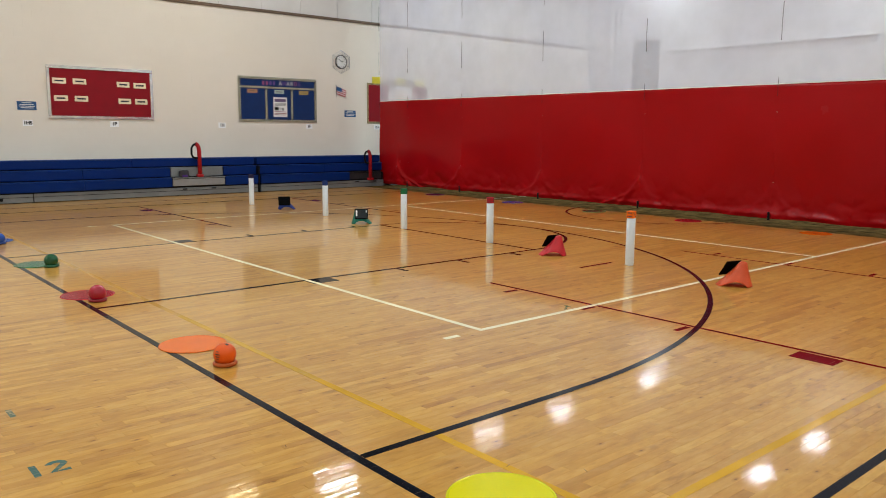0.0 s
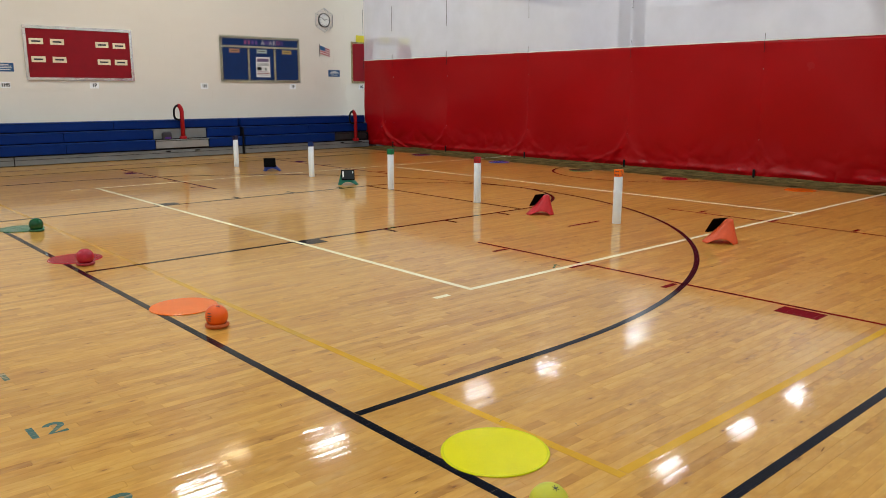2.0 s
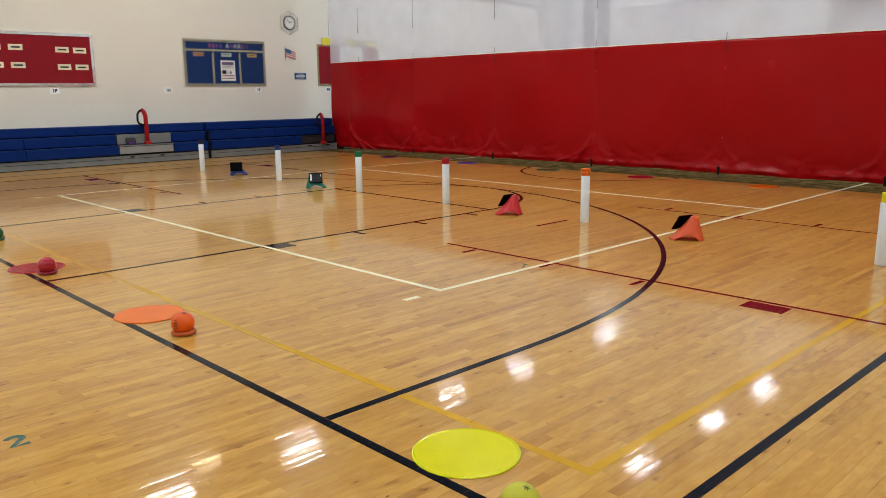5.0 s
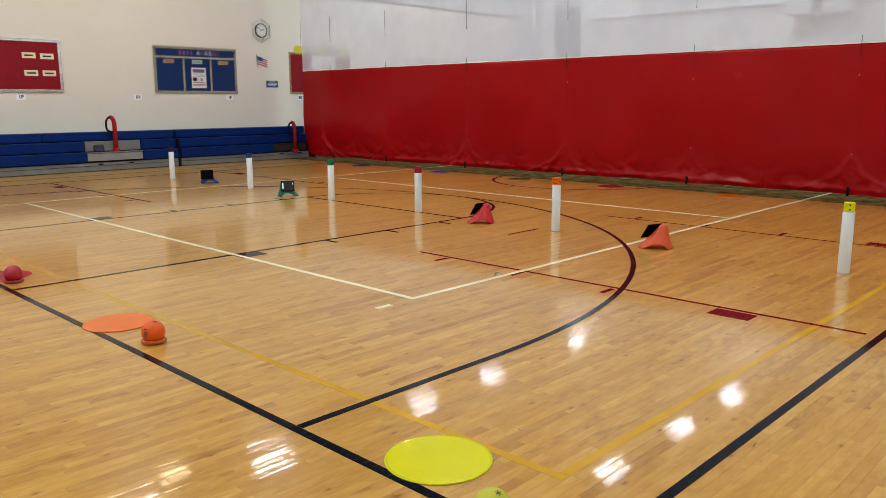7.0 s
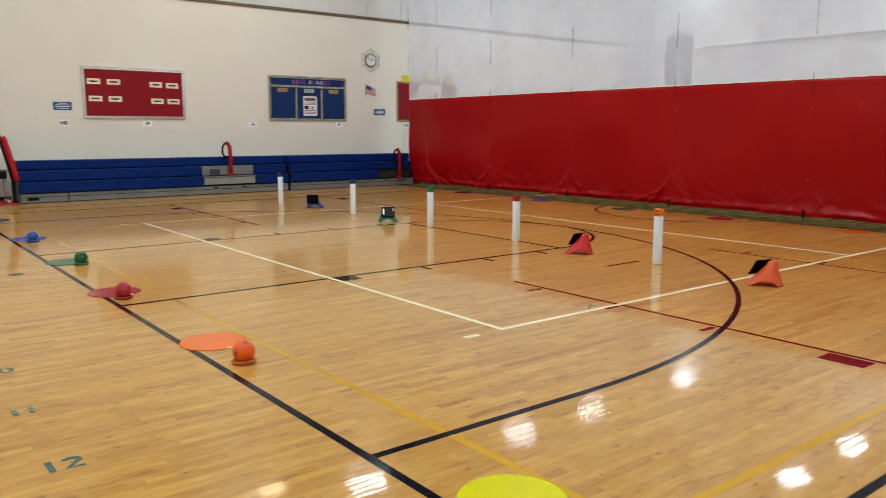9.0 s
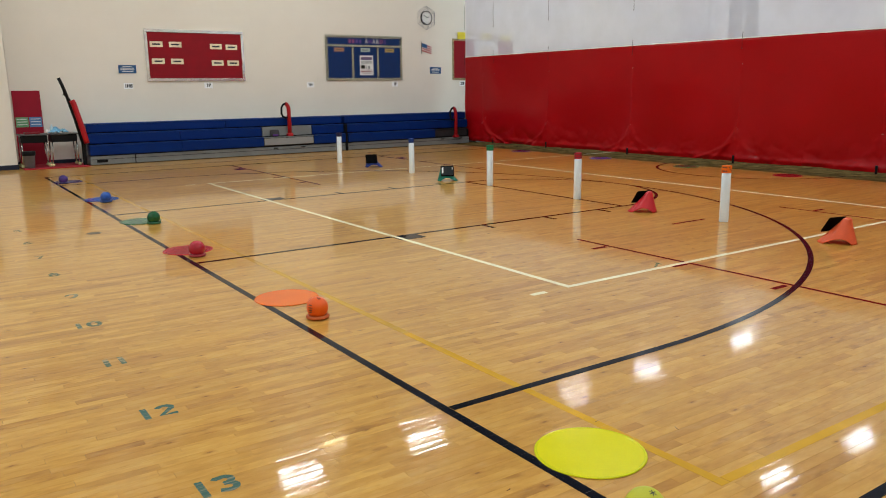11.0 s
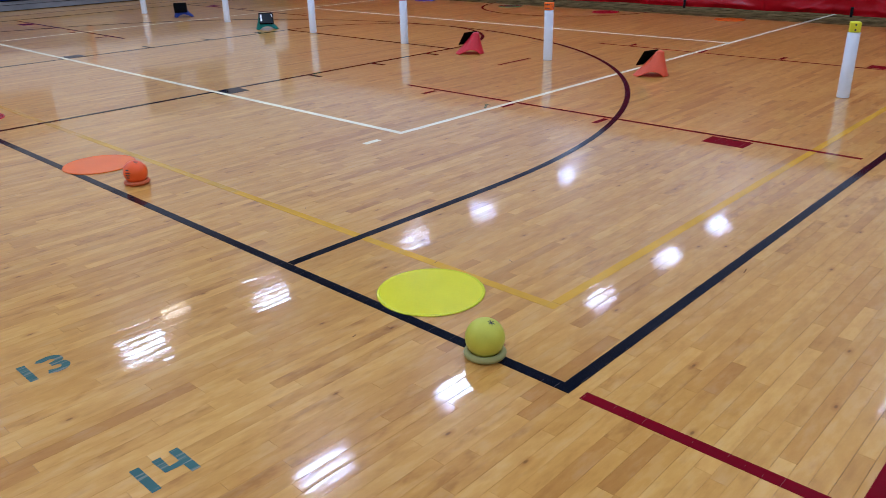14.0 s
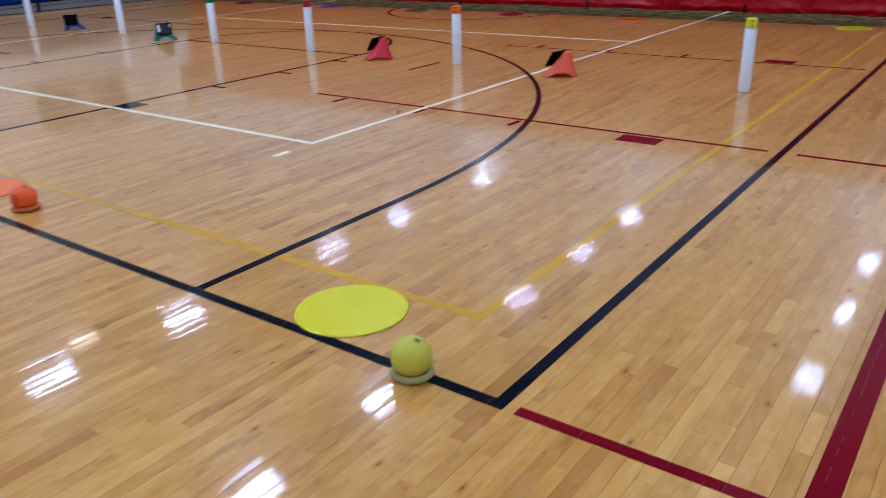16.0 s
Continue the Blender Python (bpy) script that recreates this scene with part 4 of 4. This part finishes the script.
inner = [(0.22 * math.sin(i * math.pi / 3), -0.10, 0.22 * math.cos(i * math.pi / 3)) for i in range(6)]
part("guard", tube(hexa, 0.007, 6, closed=True), ALU, clock, "wire guard")
part("guard", tube(inner, 0.006, 6, closed=True), ALU, clock)
for a, b in zip(hexa, inner):
    part("guard", tube([a, b], 0.005, 6), ALU, clock)
for q in (0.27, 0.31):
    part("guard", tube([(q * math.sin(i * math.pi / 3), -0.02 - (0.34 - q) * 0.66, q * math.cos(i * math.pi / 3)) for i in range(6)], 0.004, 6, closed=True), ALU, clock)

flag = wall_thing("wall_flag", "small paper flag with red stripes and a blue corner", "flag", 10.88, 2.79)
part("cloth", flat(-0.16, 0.17, -0.10, 0.13, 0.004, 0.004), PAPER, flag)
for i in range(4):
    part("stripe", flat(-0.16, 0.17, -0.095 + i * 0.06, -0.065 + i * 0.06, 0.0085, 0.001), RED_PAD, flag, "red stripe")
part("corner", flat(-0.16, 0.02, 0.015, 0.13, 0.010, 0.001), SIGN_BLUE, flag, "dark blue corner")
for o in flag.children:
    for v in o.data.vertices:
        v.co.z -= 0.28 * (v.co.x + 0.16)
        v.co.y -= 0.03 * (v.co.x + 0.16)
part("staff", tube([(-0.175, -0.01, -0.18), (-0.175, -0.01, 0.17)], 0.008, 6), BLACK, flag)
for sx in (2.405, 11.19):
    s = wall_thing("wall_sign", "blue rule sign with lines of white print", "sign", sx, 2.135, "blue rule signs")
    part("plate", flat(-0.20, 0.20, -0.095, 0.095, 0.0, 0.006), SIGN_BLUE, s)
    for k, wd in enumerate((0.10, 0.15, 0.16, 0.13)):
        part("print", flat(-wd, wd, 0.055 - k * 0.038, 0.07 - k * 0.038, 0.0065, 0.001), PAPER, s, "line of white print")
for word, sx in (("1HS", 2.40), ("1P", 4.315), ("1H", 7.10), ("1F", 9.77), ("2G", 12.18)):
    s = wall_thing("class_sign", "small white card with a black line-up code", "sign", sx, 1.745, "line-up cards")
    part("card", flat(-0.105, 0.105, -0.07, 0.07, 0.0, 0.003), BRIGHT, s)
    lettering(word, 0.108, pose(0, -0.0042, 0, 90, 0, 0), INK, s, "lettering", 0.0055)

# ---- corner beside the bleachers ----
tagged(mesh_ob("floor_mat", box(-0.12, 1.18, 17.22, 18.36, 0.0, 0.02, 0.006), MAT_RED), "flat red foam mat on the floor under the desk", "mat")
red_panel = wall_thing("notice_board", "tall red panel with green and blue sheets on it", "notice panel", 0.20, 0.0)
part("panel", flat(-0.28, 0.28, 0.02, 1.66, 0.0, 0.03, 0.004), paint("red_panel_cloth", (0.33, 0.010, 0.03), 0.8), red_panel)
for px, colr, nm in ((-0.135, (0.16, 0.36, 0.18), "green_sheet"), (0.135, (0.12, 0.25, 0.50), "blue_sheet")):
    c = part("sheet", flat(px - 0.125, px + 0.125, 0.86, 1.08, 0.0305, 0.003), paint(nm, colr, 0.6), red_panel, nm.replace("_", " "))
    for k in range(3):
        part("print", flat(px - 0.10, px + 0.10, 1.03 - k * 0.06, 1.045 - k * 0.06, 0.034, 0.001), PAPER, c)


def desk(x, y, w):
    d = thing("school_desk", "low school desk with a black edge and chrome legs", "desk", "school desks", pose(x, y, 0.02))
    part("desktop", box(0, w, -0.25, 0.25, 0.69, 0.715, 0.008, segs=2), paint("dark_laminate", (0.10, 0.10, 0.10), 0.4), d, "dark laminate top")
    part("book_box", box(0.03, w - 0.03, -0.235, 0.235, 0.53, 0.688, 0.01), BLACK, d, "black book box")
    for lx, s in ((0.05, -1), (w - 0.05, 1)):
        for ly in (-0.2, 0.2):
            leg = part("leg", tube([(lx, ly, 0.57), (lx + s * 0.01, ly, 0.3), (lx + s * 0.03, ly, 0.05)], 0.014, 8), CHROME, d, "chrome leg", True)
            part("foot_ball", lathe([(0, 0), (0.03, 0.012), (0.037, 0.035), (0.03, 0.058), (0, 0.068)], 14), paint("pale_felt", (0.62, 0.58, 0.30), 0.9), leg, "tennis ball foot", True).location = (lx + s * 0.03, ly, 0.0)


desk(-0.13, 17.72, 0.58)
desk(0.46, 17.72, 0.58)
bin_ = thing("waste_bin", "grey plastic waste bin with a dark liner", "waste bin", m=pose(0.02, 17.50, 0.02))
part("bin", lathe([(0, 0.005), (0.095, 0.0), (0.10, 0.005), (0.125, 0.34), (0.13, 0.36), (0.118, 0.36), (0.095, 0.02), (0, 0.02)], 24), GREY_BIN, bin_, "", True)
part("liner", lathe([(0.112, 0.30), (0.127, 0.362), (0.136, 0.355), (0.136, 0.30), (0.133, 0.27)], 24), BLACK, bin_, "black liner folded over the rim", True)
bottle = thing("bottle", "clear blue-white plastic bottle on the desk", "bottle", m=pose(0.54, 17.62, 0.735))
part("bottle_body", lathe([(0, 0), (0.032, 0.002), (0.034, 0.02), (0.034, 0.13), (0.014, 0.17), (0.013, 0.19), (0, 0.19)], 20), paint("pale_blue_plastic", (0.55, 0.68, 0.76), 0.25), bottle, "", True)
part("cap", lathe([(0.016, 0.188), (0.016, 0.205), (0, 0.207)], 14), PAPER, bottle)
cloth = thing("cloth", "crumpled pale blue cloth on the desk", "cloth", m=pose(0.66, 17.60, 0.735))
bm = bmesh.new()
gr = [[bm.verts.new((a * 0.4 - 0.2, b * 0.2 - 0.1, 0.012 + 0.19 * abs(noise.noise(Vector((a * 4, b * 3, 1)))) * (1 - (2 * a - 1) ** 4))) for b in np.linspace(0, 1, 9)] for a in np.linspace(0, 1, 13)]
for p, q in zip(gr, gr[1:]):
    for j in range(8):
        bm.faces.new((p[j], q[j], q[j + 1], p[j + 1]))
o = part("cloth_sheet", bm, paint("pale_blue_cloth", (0.22, 0.48, 0.72), 0.8), cloth, "", True)
o.modifiers.new("thickness", "SOLIDIFY").thickness = -0.012
tray = thing("tray", "dark red shallow tray on the desk", "tray", m=pose(0.13, 17.62, 0.735))
part("tray_body", box(-0.14, 0.16, -0.12, 0.1, 0.0, 0.045, 0.012, segs=2), paint("dark_red_tray", (0.20, 0.01, 0.02), 0.5), tray)
cup = thing("cup", "small pale cup on the desk", "cup", m=pose(0.46, 17.58, 0.735))
part("cup_body", lathe([(0, 0), (0.025, 0.0), (0.033, 0.09), (0.029, 0.09), (0.023, 0.01), (0, 0.01)], 18), PAPER, cup, "", True)

sw = thing("switch_plate", "small brown switch plate on the cream wall", "switch", m=pose(-0.48, 17.549, 1.11))
part("plate", box(-0.045, 0.045, -0.008, 0, -0.06, 0.06, 0.003), BRASS, sw)
part("toggle", box(-0.01, 0.01, -0.02, -0.008, -0.02, 0.02, 0.003), BLACK, sw)
spk = thing("wall_speaker", "white square wall speaker with a round grille", "speaker", m=pose(-0.53, 17.549, 2.97))
part("case", box(-0.17, 0.20, -0.08, 0, -0.15, 0.15, 0.012), WHITE_TAPE, spk)
bm = lathe([(0, 0.012), (0.09, 0.008), (0.11, 0.0)], 28)
bmesh.ops.rotate(bm, verts=bm.verts, matrix=Matrix.Rotation(radians(90), 3, "X"))
bmesh.ops.translate(bm, verts=bm.verts, vec=(0.03, -0.08, 0))
part("grille", bm, GREY_BIN, spk, "round grey grille")
door = tagged(new("door_1"), "dark navy door in a painted frame at the wall's end", kind="structure")
door.matrix_basis = pose(-0.72, 17.549, 0)
part("door_frame", box(-0.09, 0, -0.05, 0, 0, 2.12, 0.006), NAVY_BASE, door)
part("door_frame", box(-1.09, -1.0, -0.05, 0, 0, 2.12, 0.006), NAVY_BASE, door)
part("door_frame", box(-0.998, -0.092, -0.05, 0, 2.03, 2.12, 0.006), NAVY_BASE, door)
leaf = part("door_leaf", box(-0.997, -0.093, -0.03, 0, 0.01, 2.027, 0.004), SIGN_BLUE, door)
part("door_handle", tube([(-0.18, -0.03, 1.0), (-0.18, -0.08, 1.0), (-0.3, -0.08, 1.0)], 0.011, 8), CHROME, leaf)

# ---- behind the divider ----
def run_pipe(label, pts, r=0.05):
    tagged(mesh_ob("conduit", tube(pts, r, 10), PANEL), label, "pipe")


run_pipe("grey painted pipe along the far wall", [(END_X - 0.07, -3.0, 4.52), (END_X - 0.07, 14.95, 4.52)], 0.055)
run_pipe("grey painted pipe running down beside the window", [(END_X - 0.06, 16.98, 8.3), (END_X - 0.06, 16.98, 4.72), (END_X - 0.06, 16.68, 4.66)], 0.05)
run_pipe("white painted pipe in the corner", [(END_X - 0.06, 17.2, 0.0), (END_X - 0.06, 17.2, 8.35)], 0.07)
fan = thing("wall_heater", "boxy white unit heater high on the far wall", "heater", m=pose(END_X - 0.01, 6.9, 4.35))
part("case", box(-0.7, -0.03, -0.85, 0.85, -0.30, 0.75, 0.03), PANEL, fan)
part("front_slot", box(-0.72, -0.69, -0.15, 0.15, -0.22, 0.6, 0.01), GREY_DECK, fan)
part("bracket", box(-0.4, 0.0, -0.9, -0.86, 0.3, 0.36, 0.004), GREY_DECK, fan)
pads = thing("added_wall_pads", "unseen brown padded panels added along the far wall for the floor to mirror", "wall pad", m=pose(END_X, 0, 0))
y = -6.8
while y < 16.7:
    part("pad", box(-0.09, -0.002, y, y + 0.6, 0.06, 1.85, 0.02), PAD_BROWN, pads, "olive brown vinyl pad")
    y += 0.615
part("pad", box(-0.44, -0.352, 17.36, 18.38, 0.06, 1.85, 0.02), PAD_BROWN, pads)
c2 = thing("wall_clock", "round pale wall clock on the far wall", "wall clock", m=pose(END_X - 0.002, 7.6, 3.55))
for nm, prof, mt in (("rim", [(0.17, 0.0), (0.2, 0.0), (0.2, 0.05), (0.18, 0.06), (0.17, 0.04)], GREY_DECK), ("dial", [(0, 0.035), (0.172, 0.035), (0.172, 0.03)], PAPER)):
    bm = lathe(prof, 32)
    bmesh.ops.rotate(bm, verts=bm.verts, matrix=Matrix.Rotation(radians(-90), 3, "Y"))
    part(nm, bm, mt, c2)

# ---- game pieces on the floor ----
ORDER = ("yellow", "orange", "red", "green", "blue", "purple")


def disc(colour, x, y, where):
    ob = mesh_ob("floor_disc", lathe([(0, 0.0035), (0.236, 0.0035), (0.243, 0.0030), (0.245, 0.0012), (0.243, 0.0)], 72), RUBBER[colour])
    ob.location = (x, y, 0.0024)
    part("rim", lathe([(0.232, 0.0034), (0.237, 0.0050), (0.243, 0.0046), (0.2462, 0.0022), (0.2462, 0.0)], 72), RIMSKIN[colour], ob, "", True)
    return tagged(ob, "flat round " + colour + " rubber floor disc " + where, "floor disc", "floor discs")


def ball_set(colour, x, y, r=0.077):
    ring = mesh_ob("ball_ring", lathe([(0.069 + 0.014 * math.cos(a), 0.014 + 0.014 * math.sin(a)) for a in np.linspace(0, 2 * math.pi, 15)], 40), RINGSKIN[colour], smooth=True)
    ring.location = (x, y, 0.0023)
    tagged(ring, colour + " plastic ring that holds the ball on the floor", "ring", "ball rings")
    ball = thing("ball", colour + " rubber ball resting in a ring", "ball", "game balls", pose(x, y, 0.0025 + r, 12, -18, 60))
    bm = bmesh.new()
    bmesh.ops.create_uvsphere(bm, u_segments=40, v_segments=24, radius=r)
    part("skin", bm, BALLSKIN[colour], ball, "", True)
    if colour in ("yellow", "orange"):
        for k in range(3):
            bm = box(-0.014, 0.014, -0.0016, 0.0016, r - 0.0022, r + 0.0005)
            bmesh.ops.rotate(bm, verts=bm.verts, matrix=Matrix.Rotation(k * math.pi / 3, 3, "Z"))
            part("printed_mark", bm, INK, ball, "small dark printed mark")
    if colour == "orange":
        for az, up, wide in ((202, 24, 0.012), (206, 10, 0.016), (206, -2, 0.014), (204, -14, 0.010)):
            o = part("printed_mark", box(r - 0.0022, r + 0.0003, -wide, wide, -0.0035, 0.0035), INK, ball, "small dark printed mark")
            o.matrix_basis = ball.matrix_basis.inverted() @ pose(x, y, 0.0025 + r, 0, -up, az)


PIPS = {1: ((0, 0),), 2: ((0, -1), (0, 1)), 3: ((-1, -1), (0, 0), (1, 1)), 4: ((-1, -1), (1, -1), (-1, 1), (1, 1)),
        5: ((-1, -1), (1, -1), (-1, 1), (1, 1), (0, 0)), 6: ((-1, -1), (0, -1), (1, -1), (-1, 1), (0, 1), (1, 1))}


def post(colour, x, y, turn, faces):
    tube_ob = mesh_ob("white_tube", lathe([(0.052, 0.0), (0.054, 0.004), (0.053, 0.572), (0.051, 0.576), (0.047, 0.576), (0.047, 0.002)], 40), TUBE, smooth=True)
    tube_ob.location = (x, y, 0.0023)
    tagged(tube_ob, "white upright plastic tube carrying a " + colour + " die", "tube", "white tubes")
    die = thing("foam_die", colour + " foam die with black pips on top of a tube", "die", "foam dice", pose(x, y, 0.580, 0, 0, turn))
    s = 0.044
    part("cube", box(-s, s, -s, s, 0, 2 * s, 0.007, segs=2), FOAM[colour], die)
    for k, (num, rot) in enumerate(faces):
        for a, b in PIPS[num]:
            bm = lathe([(0, s + 0.0012), (0.0085, s + 0.0012), (0.0085, s - 0.002)], 12)
            bmesh.ops.translate(bm, verts=bm.verts, vec=(b * 0.021, a * 0.021, 0))
            bmesh.ops.rotate(bm, verts=bm.verts, matrix=Matrix.Rotation(radians(-90), 3, "Y") @ Matrix.Rotation(0, 3, "Z"))
            bmesh.ops.rotate(bm, verts=bm.verts, matrix=Matrix.Rotation(radians(rot), 3, "Z"))
            bmesh.ops.translate(bm, verts=bm.verts, vec=(0, 0, s))
            part("pip", bm, INK, die)


def tablet_cone(colour, x, y, turn, lean, screen, half, along, side, out, up):
    cone = mesh_ob("marker_cone", bmesh.new(), CONE[colour])
    bm = bmesh.new()
    n, rows, top = 56, 14, 0.245
    rings = []
    for j in range(rows + 1):
        f = j / rows
        ring = []
        for i in range(n):
            a = 2 * math.pi * i / n
            arch = 0.055 * (max(0.0, math.sin(a) ** 2 - 0.55) / 0.45) ** 0.6
            z = arch + (top - arch) * f
            q = 1 - z / top
            wide, deep = 0.042 + 0.143 * q ** 1.1, 0.045 + 0.125 * q ** 1.15
            ring.append(bm.verts.new((0.078 * (1 - q) + wide * math.cos(a), deep * math.sin(a), z)))
        rings.append(ring)
    crown = [bm.verts.new((0.078 + (v.co.x - 0.078) * 0.6, v.co.y * 0.6, top + 0.012)) for v in rings[-1]]
    rings.append(crown)
    for p, q in zip(rings, rings[1:]):
        for i in range(n):
            bm.faces.new((p[i], p[(i + 1) % n], q[(i + 1) % n], q[i]))
    bm.faces.new(rings[-1])
    bm.to_mesh(cone.data)
    bm.free()
    for p in cone.data.polygons:
        p.use_smooth = True
    cone.modifiers.new("thickness", "SOLIDIFY").thickness = 0.004
    cone.matrix_basis = pose(x, y, 0.0024, 0, 0, turn)
    tagged(cone, colour + " arched plastic marker cone standing on the floor", "cone", "marker cones")
    tab = thing("tablet", "black cased tablet leaning on a " + colour + " cone", "tablet", "tablets",
                pose(x, y, 0.0024, 0, 0, turn) @ pose(along, 0, 0, 0, 0, side) @ pose(-out, 0, up, 0, lean, 0))
    part("case", box(-0.014, 0.0, -half, half, 0.0, 0.19, 0.005, segs=2), TABLET, tab)
    scr = part("screen", box(-0.0152, -0.0142, 0.012 - half, half - 0.012, 0.014, 0.176), screen, tab, "dark glass screen")
    if screen is GLASS:
        part("display_field", box(-0.0157, -0.0153, half - 0.046, half - 0.020, 0.05, 0.160), BRIGHT, scr, "white glare patch painted on the screen glass")
        part("display_field", box(-0.0157, -0.0153, 0.022 - half, 0.034 - half, 0.12, 0.160), BRIGHT, scr, "white glare patch painted on the screen glass")


disc_pos = {"yellow": (0.277, 0.935), "orange": (0.235, 4.18), "red": (0.165, 6.53), "green": (0.22, 8.72), "blue": (0.25, 11.25), "purple": (0.25, 14.2)}
ball_pos = {"yellow": (0.009, 0.391), "orange": (0.197, 3.54), "red": (0.155, 6.18), "green": (0.315, 8.44), "blue": (0.245, 10.87), "purple": (0.135, 13.93)}
post_pos = {"yellow": (5.66, 0.87), "orange": (5.80, 4.27), "red": (5.815, 6.745), "green": (5.83, 8.82), "blue": (5.88, 11.34), "purple": (5.80, 14.23)}
far_disc = {"yellow": (10.8, 0.85), "orange": (10.78, 4.22), "red": (10.75, 6.55), "green": (10.75, 8.75), "blue": (10.85, 11.2), "purple": (10.85, 14.0)}
TURN = {"yellow": 22, "orange": 8, "red": 30, "green": 15, "blue": 40, "purple": 10}
FACES = {"yellow": ((2, 0), (4, 90)), "orange": ((6, 0), (3, 90)), "red": ((4, 0), (5, 90)), "green": ((4, 0), (2, 90)), "blue": ((3, 0), (2, 90)), "purple": ((1, 0), (3, 90))}
for c in ORDER:
    disc(c, *disc_pos[c], "on the baseline")
    disc(c, *far_disc[c], "near the divider curtain")
    ball_set(c, *ball_pos[c])
    post(c, *post_pos[c], TURN[c], FACES[c])
tablet_cone("orange", 5.63, 2.80, -60, 34, TABLET, 0.105, -0.002, -45, 0.112, 0.095)
tablet_cone("red", 5.67, 5.40, -48, 34, TABLET, 0.105, 0.015, -45, 0.112, 0.10)
tablet_cone("green", 5.71, 9.88, 148, 27, GLASS, 0.115, 0.01, -90, 0.128, 0.085)
tablet_cone("blue", 5.93, 12.92, 155, 24, TABLET, 0.12, 0.055, -90, 0.125, 0.085)

# ---- wall blocks, the many small pieces last ----
def north_place(u, z, d):
    return (u, WALL_Y + d, z)


cells = block_field(-0.2, END_X, 0.0, TRIM_Z - 0.03)
near = [c for c in cells if 5.2 < c[0] and c[1] < 11.7 and 0.9 < c[2] < 4.5][:300]
chosen = set(near)
rest = bpy.data.objects.new("blocks", block_mesh([c for c in cells if c not in chosen], north_place))
scene.collection.objects.link(rest)
rest.data.materials.append(CREAM)
rest.parent = north
tagged(rest, kind="stuff")
shapes = {}
for a, b, c, d in near:
    key = (round(b - a, 3), round(d - c, 3))
    if key not in shapes:
        shapes[key] = block_mesh([(0, b - a, 0, d - c)], lambda u, z, dd: (u, dd, z))
        shapes[key].materials.append(CREAM)
    o = new("block", shapes[key])
    o.location = (a, WALL_Y, c)
    o.parent = north
for wall, u0, u1, z1, place, mt in (
        (corner_wall, BACK_X, -0.2, 5.6, lambda u, z, d: (u, 17.55 + d, z), CREAM),
        (corner_wall, 17.56, WALL_Y, 5.6, lambda u, z, d: (-0.194 - d, u, z), CREAM),
        (east, SIDE_Y, 15.35, 7.0, lambda u, z, d: (END_X + d, 15.35 + SIDE_Y - u, z), WHITE_WALL)):
    o = bpy.data.objects.new("blocks", block_mesh(block_field(u0, u1, 0.0, z1), place))
    scene.collection.objects.link(o)
    o.data.materials.append(mt)
    o.parent = wall
    tagged(o, kind="stuff")

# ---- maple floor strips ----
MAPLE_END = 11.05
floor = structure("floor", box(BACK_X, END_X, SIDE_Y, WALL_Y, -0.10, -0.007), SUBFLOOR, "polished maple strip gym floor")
structure("floor_beyond", box(MAPLE_END, END_X, SIDE_Y, WALL_Y, -0.006, 0.0), GAP_MIRROR_FLOOR, "floor under and behind the divider, painted olive for the mirrored hem gap")
LENGTHS = (0.25, 0.34, 0.45, 0.58, 0.75, 0.95, 1.20)
rng = random.Random(4)
strips_all = []
y = -4.0 - 52 * STRIP_W
while y < WALL_Y - 0.01:
    x = BACK_X
    while x < MAPLE_END - 0.02:
        ln = min(rng.choice(LENGTHS) if x > BACK_X else 0.2 + rng.random(), MAPLE_END - x)
        strips_all.append((x, y, ln, rng.uniform(-1, 1), rng.uniform(-1, 1)))
        x += ln
    y += STRIP_W
strips_all.sort(key=lambda s: (s[0] + s[2] / 2 - 0.3) ** 2 + (s[1] + 0.1) ** 2)
strip_shapes = {}
GAP, CHAM = 0.0003, 0.0002


def row_gap(sy):
    return (0.00012, 0.0005, 0.00012, 0.0002, 0.00012, 0.0007, 0.0002)[round(sy / STRIP_W) % 7]


def strip_points(ln, tilt, lift, gap=GAP):
    zt = tilt * 0.00011
    pts = []
    for inset, end, zz in ((gap, 0.0002, -0.006), (gap, 0.0002, -0.0006), (gap + CHAM, 0.0005, 0.0)):
        for px, py in ((end, inset), (ln - end, inset), (ln - end, STRIP_W - inset), (end, STRIP_W - inset)):
            up = zt * (1 if py > STRIP_W / 2 else -1) + lift * 0.00005 if zz > -0.005 else 0
            pts.append((px, py, zz + up))
    return pts


STRIP_FACES = [(8, 9, 10, 11)] + [(r + i, r + (i + 1) % 4, r + 4 + (i + 1) % 4, r + 4 + i) for r in (0, 4) for i in range(4)]
for sx, sy, ln, tilt, lift in strips_all[:300]:
    key = (ln, round(tilt * 2), round(sy / STRIP_W) % 7)
    if key not in strip_shapes:
        me = bpy.data.meshes.new("strip")
        me.from_pydata(strip_points(ln, round(tilt * 2) / 2, 0, row_gap(sy)), [], STRIP_FACES)
        me.materials.append(MAPLE_ONE)
        strip_shapes[key] = me
    o = new("plank", strip_shapes[key])
    o.location = (sx, sy, 0)
    o.parent = floor
vs, fs = [], []
for sx, sy, ln, tilt, lift in strips_all[300:]:
    n = len(vs)
    vs += [(px + sx, py + sy, pz) for px, py, pz in strip_points(ln, tilt, lift, row_gap(sy))]
    fs += [tuple(n + i for i in f) for f in STRIP_FACES]
me = bpy.data.meshes.new("planks")
me.from_pydata(vs, [], fs)
me.materials.append(MAPLE)
o = new("planks", me)
o.parent = floor
tagged(o, kind="stuff")
